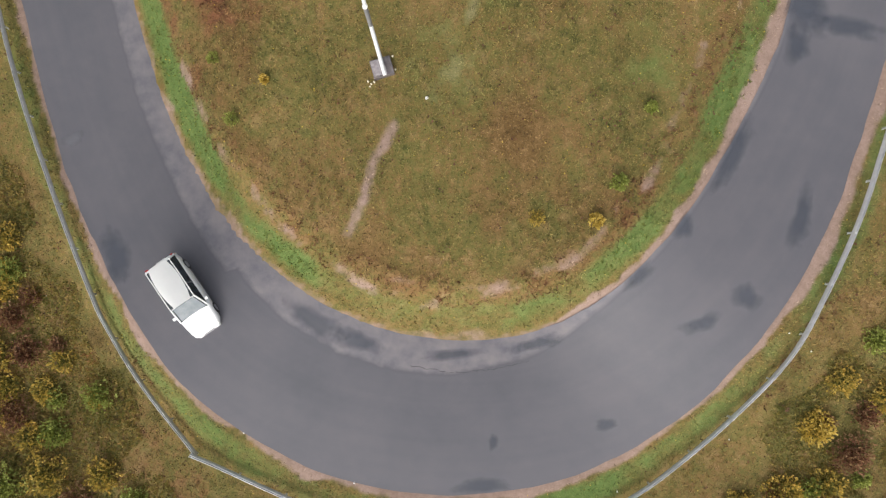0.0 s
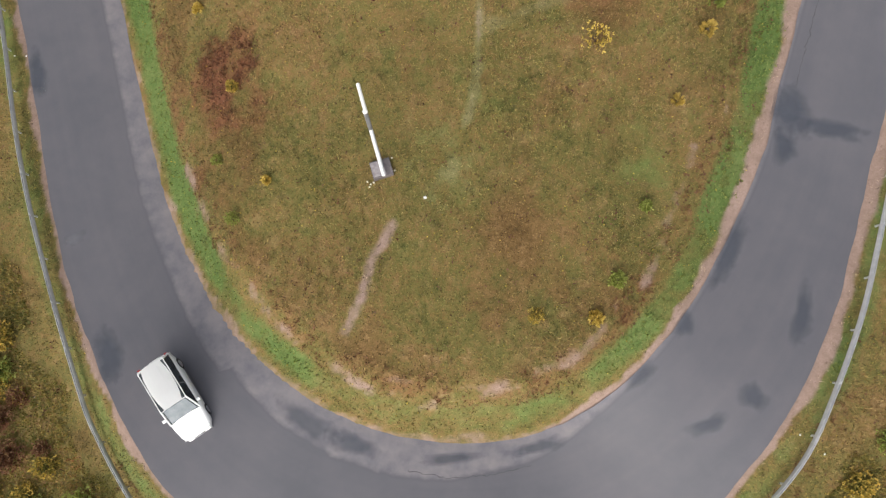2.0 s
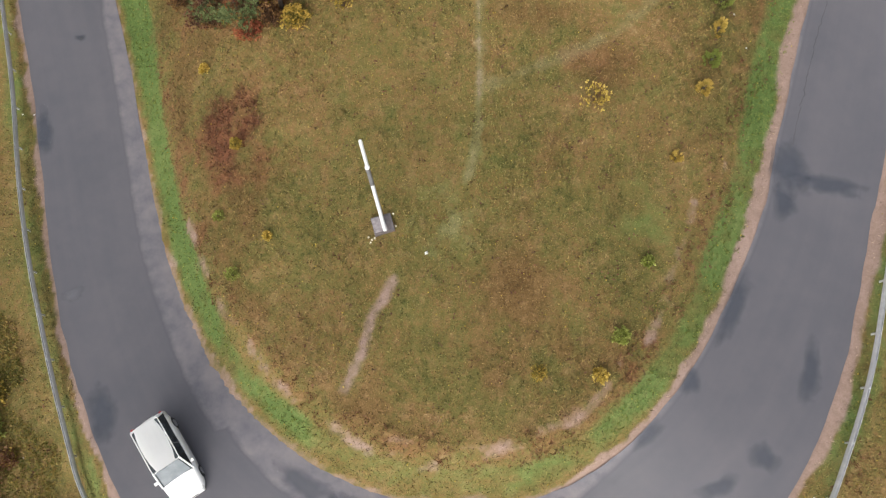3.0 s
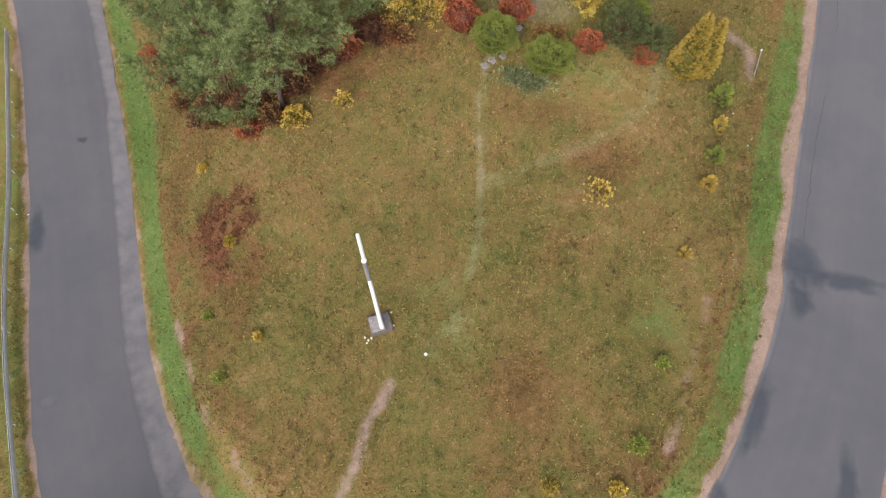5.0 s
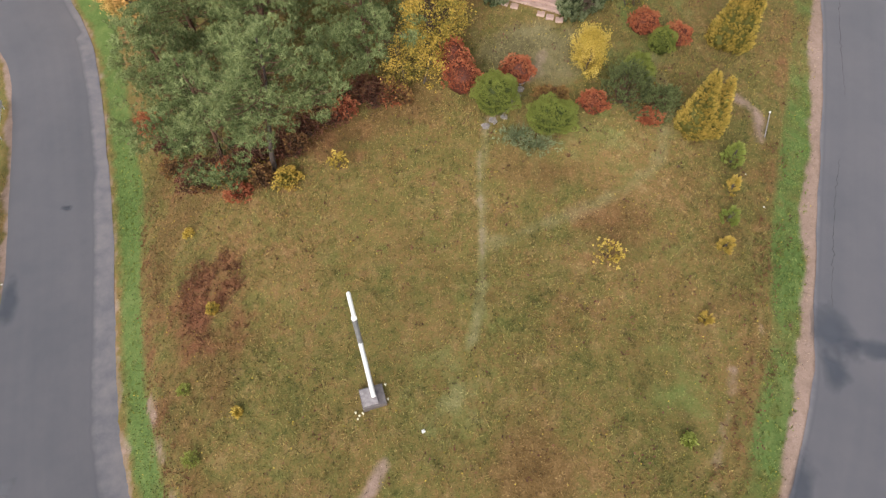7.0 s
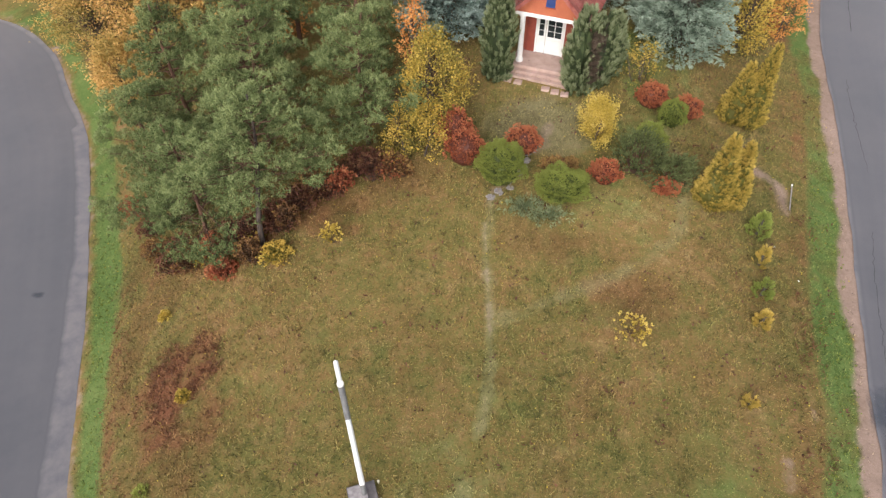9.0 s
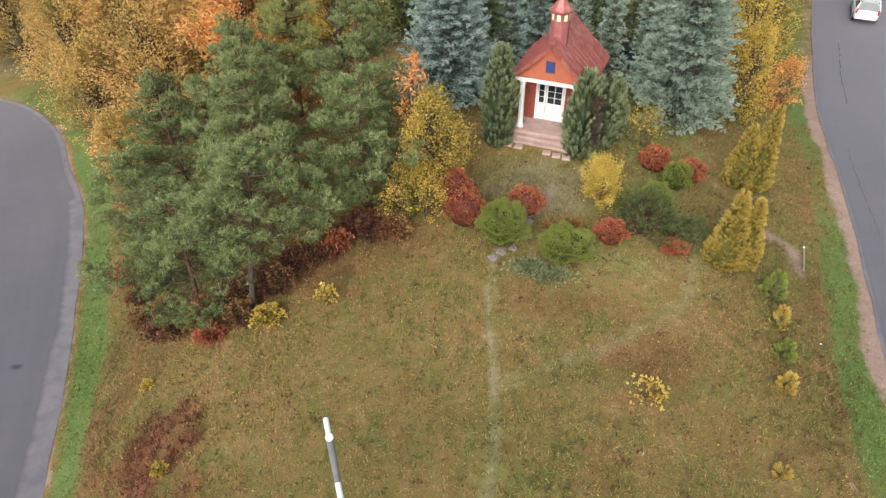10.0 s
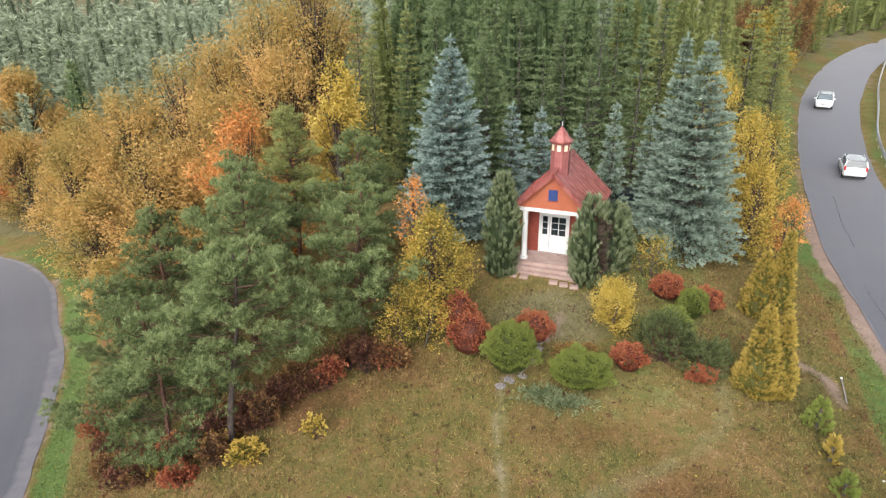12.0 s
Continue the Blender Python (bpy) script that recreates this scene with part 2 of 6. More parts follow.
# ---- materials of the setting ----
def ground_colour(nt, dry=1.0):
    """Meadow, green verge, bare sand and leaf litter, by where they lie."""
    geo = node(nt, "ShaderNodeNewGeometry").outputs["Position"]
    big, med, tuft, fine = noise_of(nt, 0.16, 3, 0.5, geo), noise_of(nt, 0.9, 4, 0.6, geo), noise_of(nt, 3.1, 4, 0.65, geo), noise_of(nt, 13.0, 5, 0.75, geo)
    f = maths(nt, "ADD", maths(nt, "MULTIPLY", maths(nt, "ADD", big, med), 0.21), maths(nt, "ADD", maths(nt, "MULTIPLY", tuft, 0.24), maths(nt, "MULTIPLY", fine, 0.34)))
    meadow = ramp(nt, f, [(0.39, (0.05, 0.052, 0.014)), (0.455, (0.112, 0.102, 0.03)), (0.51, (0.156, 0.116, 0.038)), (0.56, (0.178, 0.106, 0.042)), (0.62, (0.28, 0.195, 0.095))])
    straw = node(nt, "ShaderNodeMapRange", {0: noise_of(nt, 1.5, 5, 0.66, geo), 1: 0.52, 2: 0.68, 4: 0.5}).outputs[0]
    green = node(nt, "ShaderNodeMapRange", {0: noise_of(nt, 0.75, 5, 0.7, node(nt, "ShaderNodeMapping", {0: geo, 1: (31, 17, 0)}).outputs[0]), 1: 0.54, 2: 0.7, 4: 0.55}).outputs[0]
    meadow = mix(nt, straw, meadow, ramp(nt, f, [(0.4, (0.13, 0.08, 0.032)), (0.5, (0.23, 0.155, 0.07)), (0.62, (0.34, 0.24, 0.13))]))
    meadow = mix(nt, green, meadow, ramp(nt, f, [(0.4, (0.045, 0.058, 0.014)), (0.5, (0.105, 0.12, 0.034)), (0.62, (0.19, 0.195, 0.07))]))
    lush = ramp(nt, f, [(0.36, (0.052, 0.084, 0.02)), (0.5, (0.088, 0.132, 0.035)), (0.64, (0.165, 0.19, 0.066))])
    sand = ramp(nt, f, [(0.37, (0.165, 0.112, 0.085)), (0.5, (0.242, 0.17, 0.135)), (0.63, (0.315, 0.228, 0.188))])
    red = ramp(nt, f, [(0.38, (0.08, 0.036, 0.02)), (0.5, (0.16, 0.065, 0.033)), (0.62, (0.19, 0.1, 0.046))])
    litter = ramp(nt, f, [(0.39, (0.075, 0.068, 0.03)), (0.5, (0.145, 0.124, 0.06)), (0.62, (0.2, 0.17, 0.09))])
    trodden = ramp(nt, f, [(0.39, (0.105, 0.1, 0.042)), (0.5, (0.17, 0.15, 0.068)), (0.62, (0.235, 0.2, 0.1))])
    brown = node(nt, "ShaderNodeMapRange", {0: noise_of(nt, 0.42, 5, 0.62, geo), 1: 0.53, 2: 0.7, 4: 0.6}).outputs[0]
    rusty = ramp(nt, f, [(0.4, (0.05, 0.032, 0.013)), (0.47, (0.115, 0.068, 0.025)), (0.53, (0.15, 0.092, 0.035)), (0.62, (0.25, 0.16, 0.075))])
    col = mix(nt, brown, meadow, rusty)
    for name, c, soft in (("rust", rusty, 0.8), ("lush", lush, 0.85), ("trod", trodden, 0.6), ("litter", litter, 0.5), ("red", red, 0.95), ("sand", sand, 0.7)):
        a = node(nt, "ShaderNodeAttribute")
        a.attribute_name = name
        m = maths(nt, "ADD", a.outputs["Fac"], maths(nt, "MULTIPLY", maths(nt, "SUBTRACT", med, 0.5), soft * 1.6))
        m = node(nt, "ShaderNodeMapRange", {0: m, 1: 0.5 - soft * 0.3, 2: 0.5 + soft * 0.3}).outputs[0]
        col = mix(nt, m, col, c)
    return col, fine


def zones(x, y):
    """How green, sandy, red or littered the ground is at each place, with some tree shade put in as colour."""
    x, y = np.ravel(x), np.ravel(y)
    d, side, _ = beside_road(x, y)
    w, w2 = wobble(x, y, 0.9, 3), wobble(x, y, 2.7, 5)
    inside = side > 0
    east = step(9, 14, x)
    edge_w = 1.55 + 0.35 * east + 0.35 * w2
    grn_in = (0.3 + 0.55 * step(0.25, 0.75, d)) * step(0.05, 0.2, d) * (1 - step(edge_w, edge_w + 0.5, d)) * (0.8 + 0.25 * w2 + 0.2 * w) * (1 - 0.55 * np.exp(-((x + 1) / 6) ** 2) * step(3, -1, y))
    grn_out = 0.55 * step(0.3, 0.7, d) * (1 - step(1.5, 2.6, d)) * (0.9 + 0.4 * w2)
    lush = np.where(inside, grn_in * (1 + 0.3 * (x < -6)), grn_out)
    lush = np.maximum(lush, 0.42 * np.exp(-((x - 0.4) ** 2 / 9 + (y - 9.0) ** 2 / 9)))
    lush = np.maximum(lush, 0.36 * np.exp(-((x - 7.5) ** 2 / 30 + (y - 22.0) ** 2 / 9)))
    lush = np.maximum(lush, 0.45 * np.exp(-((x - 9.4) ** 2 / 4 + (y - 9.0) ** 2 / 6)))
    edge = np.where(inside, 0.2 + 0.42 * east, 0.3 + 0.2 * step(-3, 0, y) * (x > 5))
    sand = (1 - step(edge * 0.6, edge * 1.5 + 0.16, d + 0.26 * w + 0.1 * wobble(x, y, 0.25, 6))) * np.where(inside & (x < 5), 0.55, 0.95)
    sand = sand * (1 - 0.6 * step(38, 50, y) * (x > 0))
    scar = np.exp(-((d - 2.5 - 0.35 * w2) / 0.3) ** 2) * step(0.0, 0.6, wobble(x, y, 0.75, 9) + 0.5 * w2) * inside * (y < 17)
    sand = np.maximum(sand, 0.45 * scar)

    def path(pts, width, amount):
        p = spline(pts, 8)
        q = np.stack([x, y], 1)
        near = (np.abs(x - p[:, 0].mean()) < 16) & (np.abs(y - p[:, 1].mean()) < 16)
        out = np.zeros(len(x))
        if near.any():
            dd = np.linalg.norm(q[near][:, None] - p[None], axis=2).min(1)
            out[near] = amount * np.exp(-(dd / width) ** 2)
        return out
    broken = 0.35 + 0.65 * step(-0.35, 0.25, wobble(x, y, 0.5, 13))
    sand = np.maximum(sand, broken * path([(-13.4, 10), (-12.4, 8), (-11.2, 5.8), (-9.6, 3.8), (-8.1, 2.2), (-6.6, 0.8), (-5.1, -0.3), (-3, -1.4), (-0.5, -2)], 0.42, 0.64))
    sand = np.maximum(sand, broken * path([(2, -1.4), (4, -0.5), (5.8, 0.4), (7.3, 1.6), (9.5, 4), (10.9, 7.7), (11.8, 10)], 0.4, 0.52))
    sand = np.maximum(sand, path([(-2.3, 6.3), (-2.7, 5.5), (-3.2, 4.8), (-3.5, 3.7), (-3.9, 2.5), (-4.4, 1.4)], 0.33, 0.85))
    sand = np.maximum(sand, path([(1.9, 22), (1.7, 19.4), (1.75, 17.4), (1.7, 15.1)], 0.24, 0.42))
    sand = np.maximum(sand, path([(14.6, 24.6), (15.3, 24.2), (15.9, 23.6), (15.8, 22.2)], 0.4, 0.75))
    sand = np.maximum(sand, path([(2.2, 22.2), (3.3, 23.2), (4.2, 24.4), (5, 26)], 0.4, 0.55))
    lush = np.maximum(lush, path([(1.7, 15.1), (1.5, 12.8), (1.1, 11.2), (0.7, 9.6)], 0.42, 0.46))
    branch = path([(2.2, 15.8), (4.7, 16.7), (6.9, 17.7), (8.6, 18.8), (10.3, 20.2), (11, 24), (10.6, 26)], 0.55, 0.56)
    lush = np.maximum(lush, path([(9.2, 24.2), (10.4, 26), (9.6, 29), (9.9, 33), (12, 33)], 1.0, 0.55))
    litter = np.exp(-((x - 4.6) ** 2 / 14 + (y - 26) ** 2 / 5)) * 0.9
    trod = np.maximum(branch, path([(2.1, 22.1), (1.7, 19.4), (1.75, 17.4), (1.7, 15.1), (1.5, 12.8), (1.1, 11.0)], 0.34, 0.7))
    trod = np.maximum(trod, 0.42 * np.exp(-((x - 0.4) ** 2 / 8 + (y - 9.0) ** 2 / 6)))
    litter = np.maximum(litter, 0.8 * np.exp(-((x - 10) ** 2 / 40 + (y - 39) ** 2 / 20)))
    litter = np.maximum(litter, step(40, 46, y) * 0.7 * (d > 3))
    red = (0.75 + 0.3 * w + 0.4 * wobble(x, y, 0.4, 11)) * np.exp(-((x + 11.0 - 0.4 * w2) ** 2 / 7 + (y - 14.3) ** 2 / 9)) + 0.5 * np.exp(-((x + 9) ** 2 / 40 + (y - 21.5) ** 2 / 3))
    red = red + (0.34 + 0.25 * w2) * np.exp(-((x - 7.2) ** 2 / 5 + (y - 16.6) ** 2 / 3))
    red = red + 0.42 * np.exp(-((d - 2.3) / 0.6) ** 2) * inside * (0.6 + 0.6 * w)
    red = red + 0.5 * (~inside) * (x < 0) * step(2.6, 5, d) * (0.5 + 0.5 * w2)
    # Garden ground set darker and greener, standing in for shade of the trees.
    lush = np.maximum(lush, 0.42 * np.exp(-((x - 8.6) ** 2 / 16 + (y - 25.6) ** 2 / 6)))
    lush = np.maximum(lush, 0.5 * np.exp(-((x - 10.8) ** 2 / 14 + (y - 30.5) ** 2 / 12)))
    lush = np.maximum(lush, 0.44 * np.exp(-((x - 7.4) ** 2 / 7 + (y - 21.3) ** 2 / 1.3)))
    rust = 0.0
    # Patches along the pines: dark soil and undergrowth, with tree shade painted in.
    for cx, cy, rx, ry, a in ((3.4, 6.2, 2.0, 1.9, 0.85), (2.2, 2.6, 1.8, 1.6, 0.42), (-3.4, 0.6, 2.2, 1.2, 0.5), (-8.3, 5.4, 2.0, 1.8, 0.42), (-9.6, 9.2, 2.0, 1.8, 0.5), (7.8, 16.8, 1.9, 1.9, 0.85), (5.2, 12.8, 1.8, 1.2, 0.4), (-2.2, 12.6, 2.6, 1.2, 0.32), (-10.4, 12.4, 2.6, 1.8, 0.5), (-6, 10.8, 2.2, 1.4, 0.3), (6.2, 3.4, 2.0, 1.4, 0.4), (9.4, 13.5, 1.8, 2.4, 0.36), (5.2, 19.4, 2.6, 1.1, 0.75), (-5.6, 22.0, 3.0, 1.1, 0.8), (-2.0, 23.2, 2.2, 1.1, 0.7), (-9.5, 20.4, 3.0, 1.0, 0.6), (-13.4, 20.0, 2.0, 2.0, 0.6), (-14.6, 16.0, 0.8, 3.0, 0.5)):
        rust = rust + a * np.exp(-((x - cx) / rx) ** 2 - ((y - cy) / ry) ** 2)
    rust = rust + 0.3 * np.exp(-((d - 2.9) / 1.0) ** 2) * inside + 0.12 * w2 + 0.1 * w
    lush = np.maximum(lush, 0.3 * np.exp(-((x - 9.0) ** 2 / 2 + (y - 10.6) ** 2 / 4)))
    return dict(rust=rust, trod=trod, lush=lush, litter=litter, red=red, sand=sand), d


ground_mat = bpy.data.materials.new("meadow_soil")
nt, b = nodes(ground_mat)
col, fine = ground_colour(nt)
nt.links.new(col, b.inputs["Base Color"])
b.inputs["Roughness"].default_value = 0.95
b.inputs["Specular IOR Level"].default_value = 0.15
bump(nt, b, fine, 0.7, 0.05)

grass_mat = bpy.data.materials.new("autumn_grass")
nt, b = nodes(grass_mat)
col, fine = ground_colour(nt)
isl = node(nt, "ShaderNodeNewGeometry").outputs["Random Per Island"]
col = mix(nt, maths(nt, "MULTIPLY", isl, 0.35), col, (0.15, 0.122, 0.042))
hsv = node(nt, "ShaderNodeHueSaturation", {"Color": col, "Value": maths(nt, "ADD", 0.2, maths(nt, "MULTIPLY", isl, 1.95))})
nt.links.new(hsv.outputs[0], b.inputs["Base Color"])
b.inputs["Roughness"].default_value = 0.7
b.inputs["Specular IOR Level"].default_value = 0.2

road_mat = bpy.data.materials.new("old_asphalt")
nt, b = nodes(road_mat)
uv = node(nt, "ShaderNodeUVMap").outputs[0]
geo = node(nt, "ShaderNodeNewGeometry").outputs["Position"]
sep = node(nt, "ShaderNodeSeparateXYZ", {0: uv})
across, length = sep.outputs[0], sep.outputs[1]
n1, n2, n3 = noise_of(nt, 0.25, 4, 0.55, geo), noise_of(nt, 1.1, 4, 0.6, geo), noise_of(nt, 60, 2, 0.6, geo)
streak = noise_of(nt, 1.0, 3, 0.5, node(nt, "ShaderNodeMapping", {0: uv, 3: (1.6, 0.05, 1)}).outputs[0])
f = maths(nt, "ADD", maths(nt, "MULTIPLY", n1, 0.4), maths(nt, "ADD", maths(nt, "MULTIPLY", maths(nt, "ADD", streak, n2), 0.17), maths(nt, "MULTIPLY", n3, 0.26)))
main = ramp(nt, f, [(0.36, (0.07, 0.07, 0.08)), (0.5, (0.087, 0.084, 0.094)), (0.64, (0.104, 0.098, 0.107))])
worn = ramp(nt, maths(nt, "ADD", maths(nt, "MULTIPLY", n2, 0.7), maths(nt, "MULTIPLY", n3, 0.3)), [(0.36, (0.098, 0.096, 0.11)), (0.5, (0.136, 0.126, 0.136)), (0.66, (0.172, 0.155, 0.158))])
wide = node(nt, "ShaderNodeAttribute")
wide.attribute_name = "strip"
rim = maths(nt, "SUBTRACT", maths(nt, "ADD", wide.outputs["Fac"], maths(nt, "MULTIPLY", maths(nt, "ADD", maths(nt, "MULTIPLY", maths(nt, "SUBTRACT", n1, 0.5), 0.35), maths(nt, "MULTIPLY", maths(nt, "SUBTRACT", n2, 0.5), 0.3)), wide.outputs["Fac"])), across)
inner = node(nt, "ShaderNodeMapRange", {0: rim, 1: -0.12, 2: 0.16}).outputs[0]
col = mix(nt, inner, main, worn)
seam = node(nt, "ShaderNodeMapRange", {0: maths(nt, "ABSOLUTE", maths(nt, "ADD", rim, 0.1)), 1: 0.1, 2: 0.0}).outputs[0]
col = mix(nt, maths(nt, "MULTIPLY", seam, maths(nt, "MULTIPLY", n2, 0.75)), col, (0.065, 0.065, 0.075))
nt.links.new(col, b.inputs["Base Color"])
nt.links.new(node(nt, "ShaderNodeMapRange", {0: n1, 1: 0.3, 2: 0.7, 3: 0.5, 4: 0.6}).outputs[0], b.inputs["Roughness"])
b.inputs["Specular IOR Level"].default_value = 0.3
b.inputs["Sheen Weight"].default_value, b.inputs["Sheen Roughness"].default_value, b.inputs["Sheen Tint"].default_value = 0.36, 0.4, (1.0, 0.95, 0.95, 1.0)
bump(nt, b, n3, 0.12, 0.008)
def soft_patch(name, c1, c2):
    """Thin tar that frays out at its rim."""
    mat = surface(name, c1, c2, 0.6, scale=1.2, fine=50)
    nt = mat.node_tree
    rim = node(nt, "ShaderNodeAttribute")
    rim.attribute_name = "fade"
    pos = node(nt, "ShaderNodeNewGeometry").outputs["Position"]
    f = maths(nt, "ADD", rim.outputs["Fac"], maths(nt, "MULTIPLY", maths(nt, "SUBTRACT", noise_of(nt, 1.7, 4, 0.6, pos), 0.5), 0.9))
    f = node(nt, "ShaderNodeMapRange", {0: f, 1: 0.15, 2: 0.85, 4: 0.5}).outputs[0]
    m = node(nt, "ShaderNodeMixShader", {0: f, 1: node(nt, "ShaderNodeBsdfTransparent").outputs[0], 2: nt.nodes["Principled BSDF"].outputs[0]})
    nt.links.new(m.outputs[0], nt.nodes["Material Output"].inputs["Surface"])
    return mat


patch_mat = soft_patch("fresh_tar_patch", (0.046, 0.056, 0.075), (0.064, 0.074, 0.095))
crack_mat = surface("dark_crack", (0.04, 0.04, 0.042), (0.065, 0.062, 0.065), 0.9)

# ---- ground: one sheet to the horizon ----
def axis(a, b, fine_step, far):
    core = np.arange(a, b + 1e-6, fine_step)
    grow = np.cumsum(fine_step * 1.16 ** np.arange(1, 60))
    grow = grow[grow < far]
    return np.r_[(a - grow)[::-1], core, b + grow]


gx, gy = axis(-30, 32, 0.33, 1500), axis(-16, 44, 0.33, 1800)
GX, GY = np.meshgrid(gx, gy)
zone, dist = zones(GX, GY)
_, _, near_z = beside_road(GX, GY)
GZ = ground_z(GX, GY, dist, near_z)
ni, nj = len(gy), len(gx)
i, j = np.meshgrid(np.arange(ni - 1), np.arange(nj - 1), indexing="ij")
quads = np.stack([i * nj + j, i * nj + j + 1, (i + 1) * nj + j + 1, (i + 1) * nj + j], -1).reshape(-1, 4)
me = mesh_of("ground", np.stack([GX.ravel(), GY.ravel(), GZ], 1), quads, [ground_mat])
for k, v in zone.items():
    me.attributes.new(k, "FLOAT", "POINT").data.foreach_set("value", v.astype(np.float32))
me.polygons.foreach_set("use_smooth", np.ones(len(me.polygons), bool))
tagged(new("ground", me), "rough autumn meadow with mown paths, bare sand and green verges", "ground", kind="structure")

# ---- road ----
ACROSS = 9
us = np.linspace(-1, 1, ACROSS)
V, UV, STRIP = [], [], []
ragged = 0.06 * wobble(way_len, way_len * 0.3, 0.9, 2) + 0.025 * wobble(way_len, way_len, 0.4, 4)
for u in us:
    off = u * half + (ragged if u == 1 else -ragged[::-1] if u == -1 else 0)
    q = mid + left * off[:, None]
    V.append(np.column_stack([q, road_z + 0.02 + 0.03 * (1 - u * u)]))
    UV.append(np.column_stack([half - off, way_len]))
n = len(mid)
V, UV = np.stack(V, 1).reshape(-1, 3), np.stack(UV, 1).reshape(-1, 2)
i, j = np.meshgrid(np.arange(n - 1), np.arange(ACROSS - 1), indexing="ij")
F = np.stack([i * ACROSS + j, i * ACROSS + j + 1, (i + 1) * ACROSS + j + 1, (i + 1) * ACROSS + j], -1).reshape(-1, 4)[:, ::-1]
me = mesh_of("road", V, F, [road_mat])
uvs = me.uv_layers.new(name="UVMap")
uvs.data.foreach_set("uv", UV[F.ravel()].astype(np.float32).ravel())
bend = 0.35 + 1.5 * np.exp(-((mid[:, 0] + 4) / 12) ** 2) * (mid[:, 1] < 24) + 0.45 * (mid[:, 0] < -12) * (mid[:, 1] < 36)
bend = bend * (1 - 0.8 * step(5, 13, mid[:, 0]))
me.attributes.new("strip", "FLOAT", "POINT").data.foreach_set("value", np.repeat(bend, ACROSS).astype(np.float32))
me.polygons.foreach_set("use_smooth", np.ones(len(me.polygons), bool))
road = tagged(new("road", me), "worn grey asphalt road round a hairpin bend, lighter widened inner strip", "road", kind="structure")


def on_road(x, y):
    """Height of the asphalt at a place, between the road's sections."""
    q = np.array((x, y), float)
    i = int(np.clip(((mid - q) ** 2).sum(1).argmin(), 1, len(mid) - 2))
    i = i if (q - mid[i]) @ along[i] >= 0 else i - 1
    f = float(np.clip((q - mid[i]) @ (mid[i + 1] - mid[i]) / ((mid[i + 1] - mid[i]) ** 2).sum(), 0, 1))
    m, h, n = mid[i] + (mid[i + 1] - mid[i]) * f, half[i] + (half[i + 1] - half[i]) * f, left[i] + (left[i + 1] - left[i]) * f
    u = float(np.clip((q - m) @ n / h, -1, 1))
    return road_z[i] + (road_z[i + 1] - road_z[i]) * f + 0.02 + 0.03 * float(np.interp(u, us, 1 - us * us))


def road_patch(name, x, y, lx, ly, turn, mat, seed, label, lift=0.006):
    """An uneven flat repair patch, lying on the asphalt."""
    r = np.random.default_rng(seed)
    k = 30
    a = np.linspace(0, 2 * np.pi, k, endpoint=False)
    ph = r.uniform(0, 6.28, 4)
    rad = (np.abs(np.cos(a)) ** 2.6 + np.abs(np.sin(a)) ** 2.6) ** (-1 / 2.6) * (1 + 0.1 * np.sin(2 * a + ph[0]) + 0.09 * np.sin(3 * a + ph[1]) + 0.06 * np.sin(5 * a + ph[2]) + 0.03 * np.sin(9 * a + ph[3]))
    c, s = math.cos(radians(turn)), math.sin(radians(turn))
    bm = bmesh.new()
    vs = []
    for m in (1.7, 1.3, 0.9, 0.5, 0.2):
        px, py = rad * np.cos(a) * lx / 2 * m, rad * np.sin(a) * ly / 2 * m
        vs.append([bm.verts.new((x + c * p - s * q, y + s * p + c * q, on_road(x + c * p - s * q, y + s * p + c * q) + lift)) for p, q in zip(px, py)])
    for o, n in zip(vs, vs[1:]):
        for i in range(k):
            bm.faces.new((o[i], o[(i + 1) % k], n[(i + 1) % k], n[i]))
    bm.faces.new(vs[-1])
    ob = part(name, bm, mat, road, label)
    ob.data.attributes.new("fade", "FLOAT", "POINT").data.foreach_set("value", np.repeat((0.0, 0.28, 0.6, 0.9, 1.0), k).astype(np.float32))
    return ob


pale_patch = soft_patch("pale_road_stain", (0.13, 0.13, 0.145), (0.17, 0.17, 0.185))
road_patch("chalky_stain", -19.9, 6.5, 0.8, 0.6, 20, pale_patch, 91, "pale stain on the asphalt")


def crack(pts, width, seed):
    """A thin dark crack or seam along the asphalt."""
    r = np.random.default_rng(seed)
    p = spline(pts, 14)
    p = p + r.normal(0, 0.035, p.shape)
    d = unit(np.gradient(p, axis=0))
    n = np.stack([-d[:, 1], d[:, 0]], 1) * (width * r.uniform(0.3, 1.0, len(p)))[:, None]
    bm = bmesh.new()
    rows = [[bm.verts.new((*q, on_road(*q) + 0.007)) for q in (a + b, a - b)] for a, b in zip(p, n)]
    for a, b in zip(rows, rows[1:]):
        bm.faces.new((a[0], a[1], b[1], b[0]))
    part("crack", bm, crack_mat, road, "dark crack in the asphalt")


crack([(17.3, 13.3), (18.1, 15.9), (18.9, 18.5), (20.0, 21.5)], 0.022, 1)
crack([(21.4, 25.5), (22.3, 29.5), (23.3, 33.2)], 0.02, 2)
crack([(-21.0, 28.3), (-20.2, 25.4), (-19.4, 22.8), (-18.4, 19.2)], 0.018, 3)
crack([(-1.6, -5.2), (0.6, -5.5), (2.8, -5.3), (4.4, -4.9)], 0.018, 6)
crack([(25.6, 38.2), (27.2, 42.6), (29, 47)], 0.03, 7)

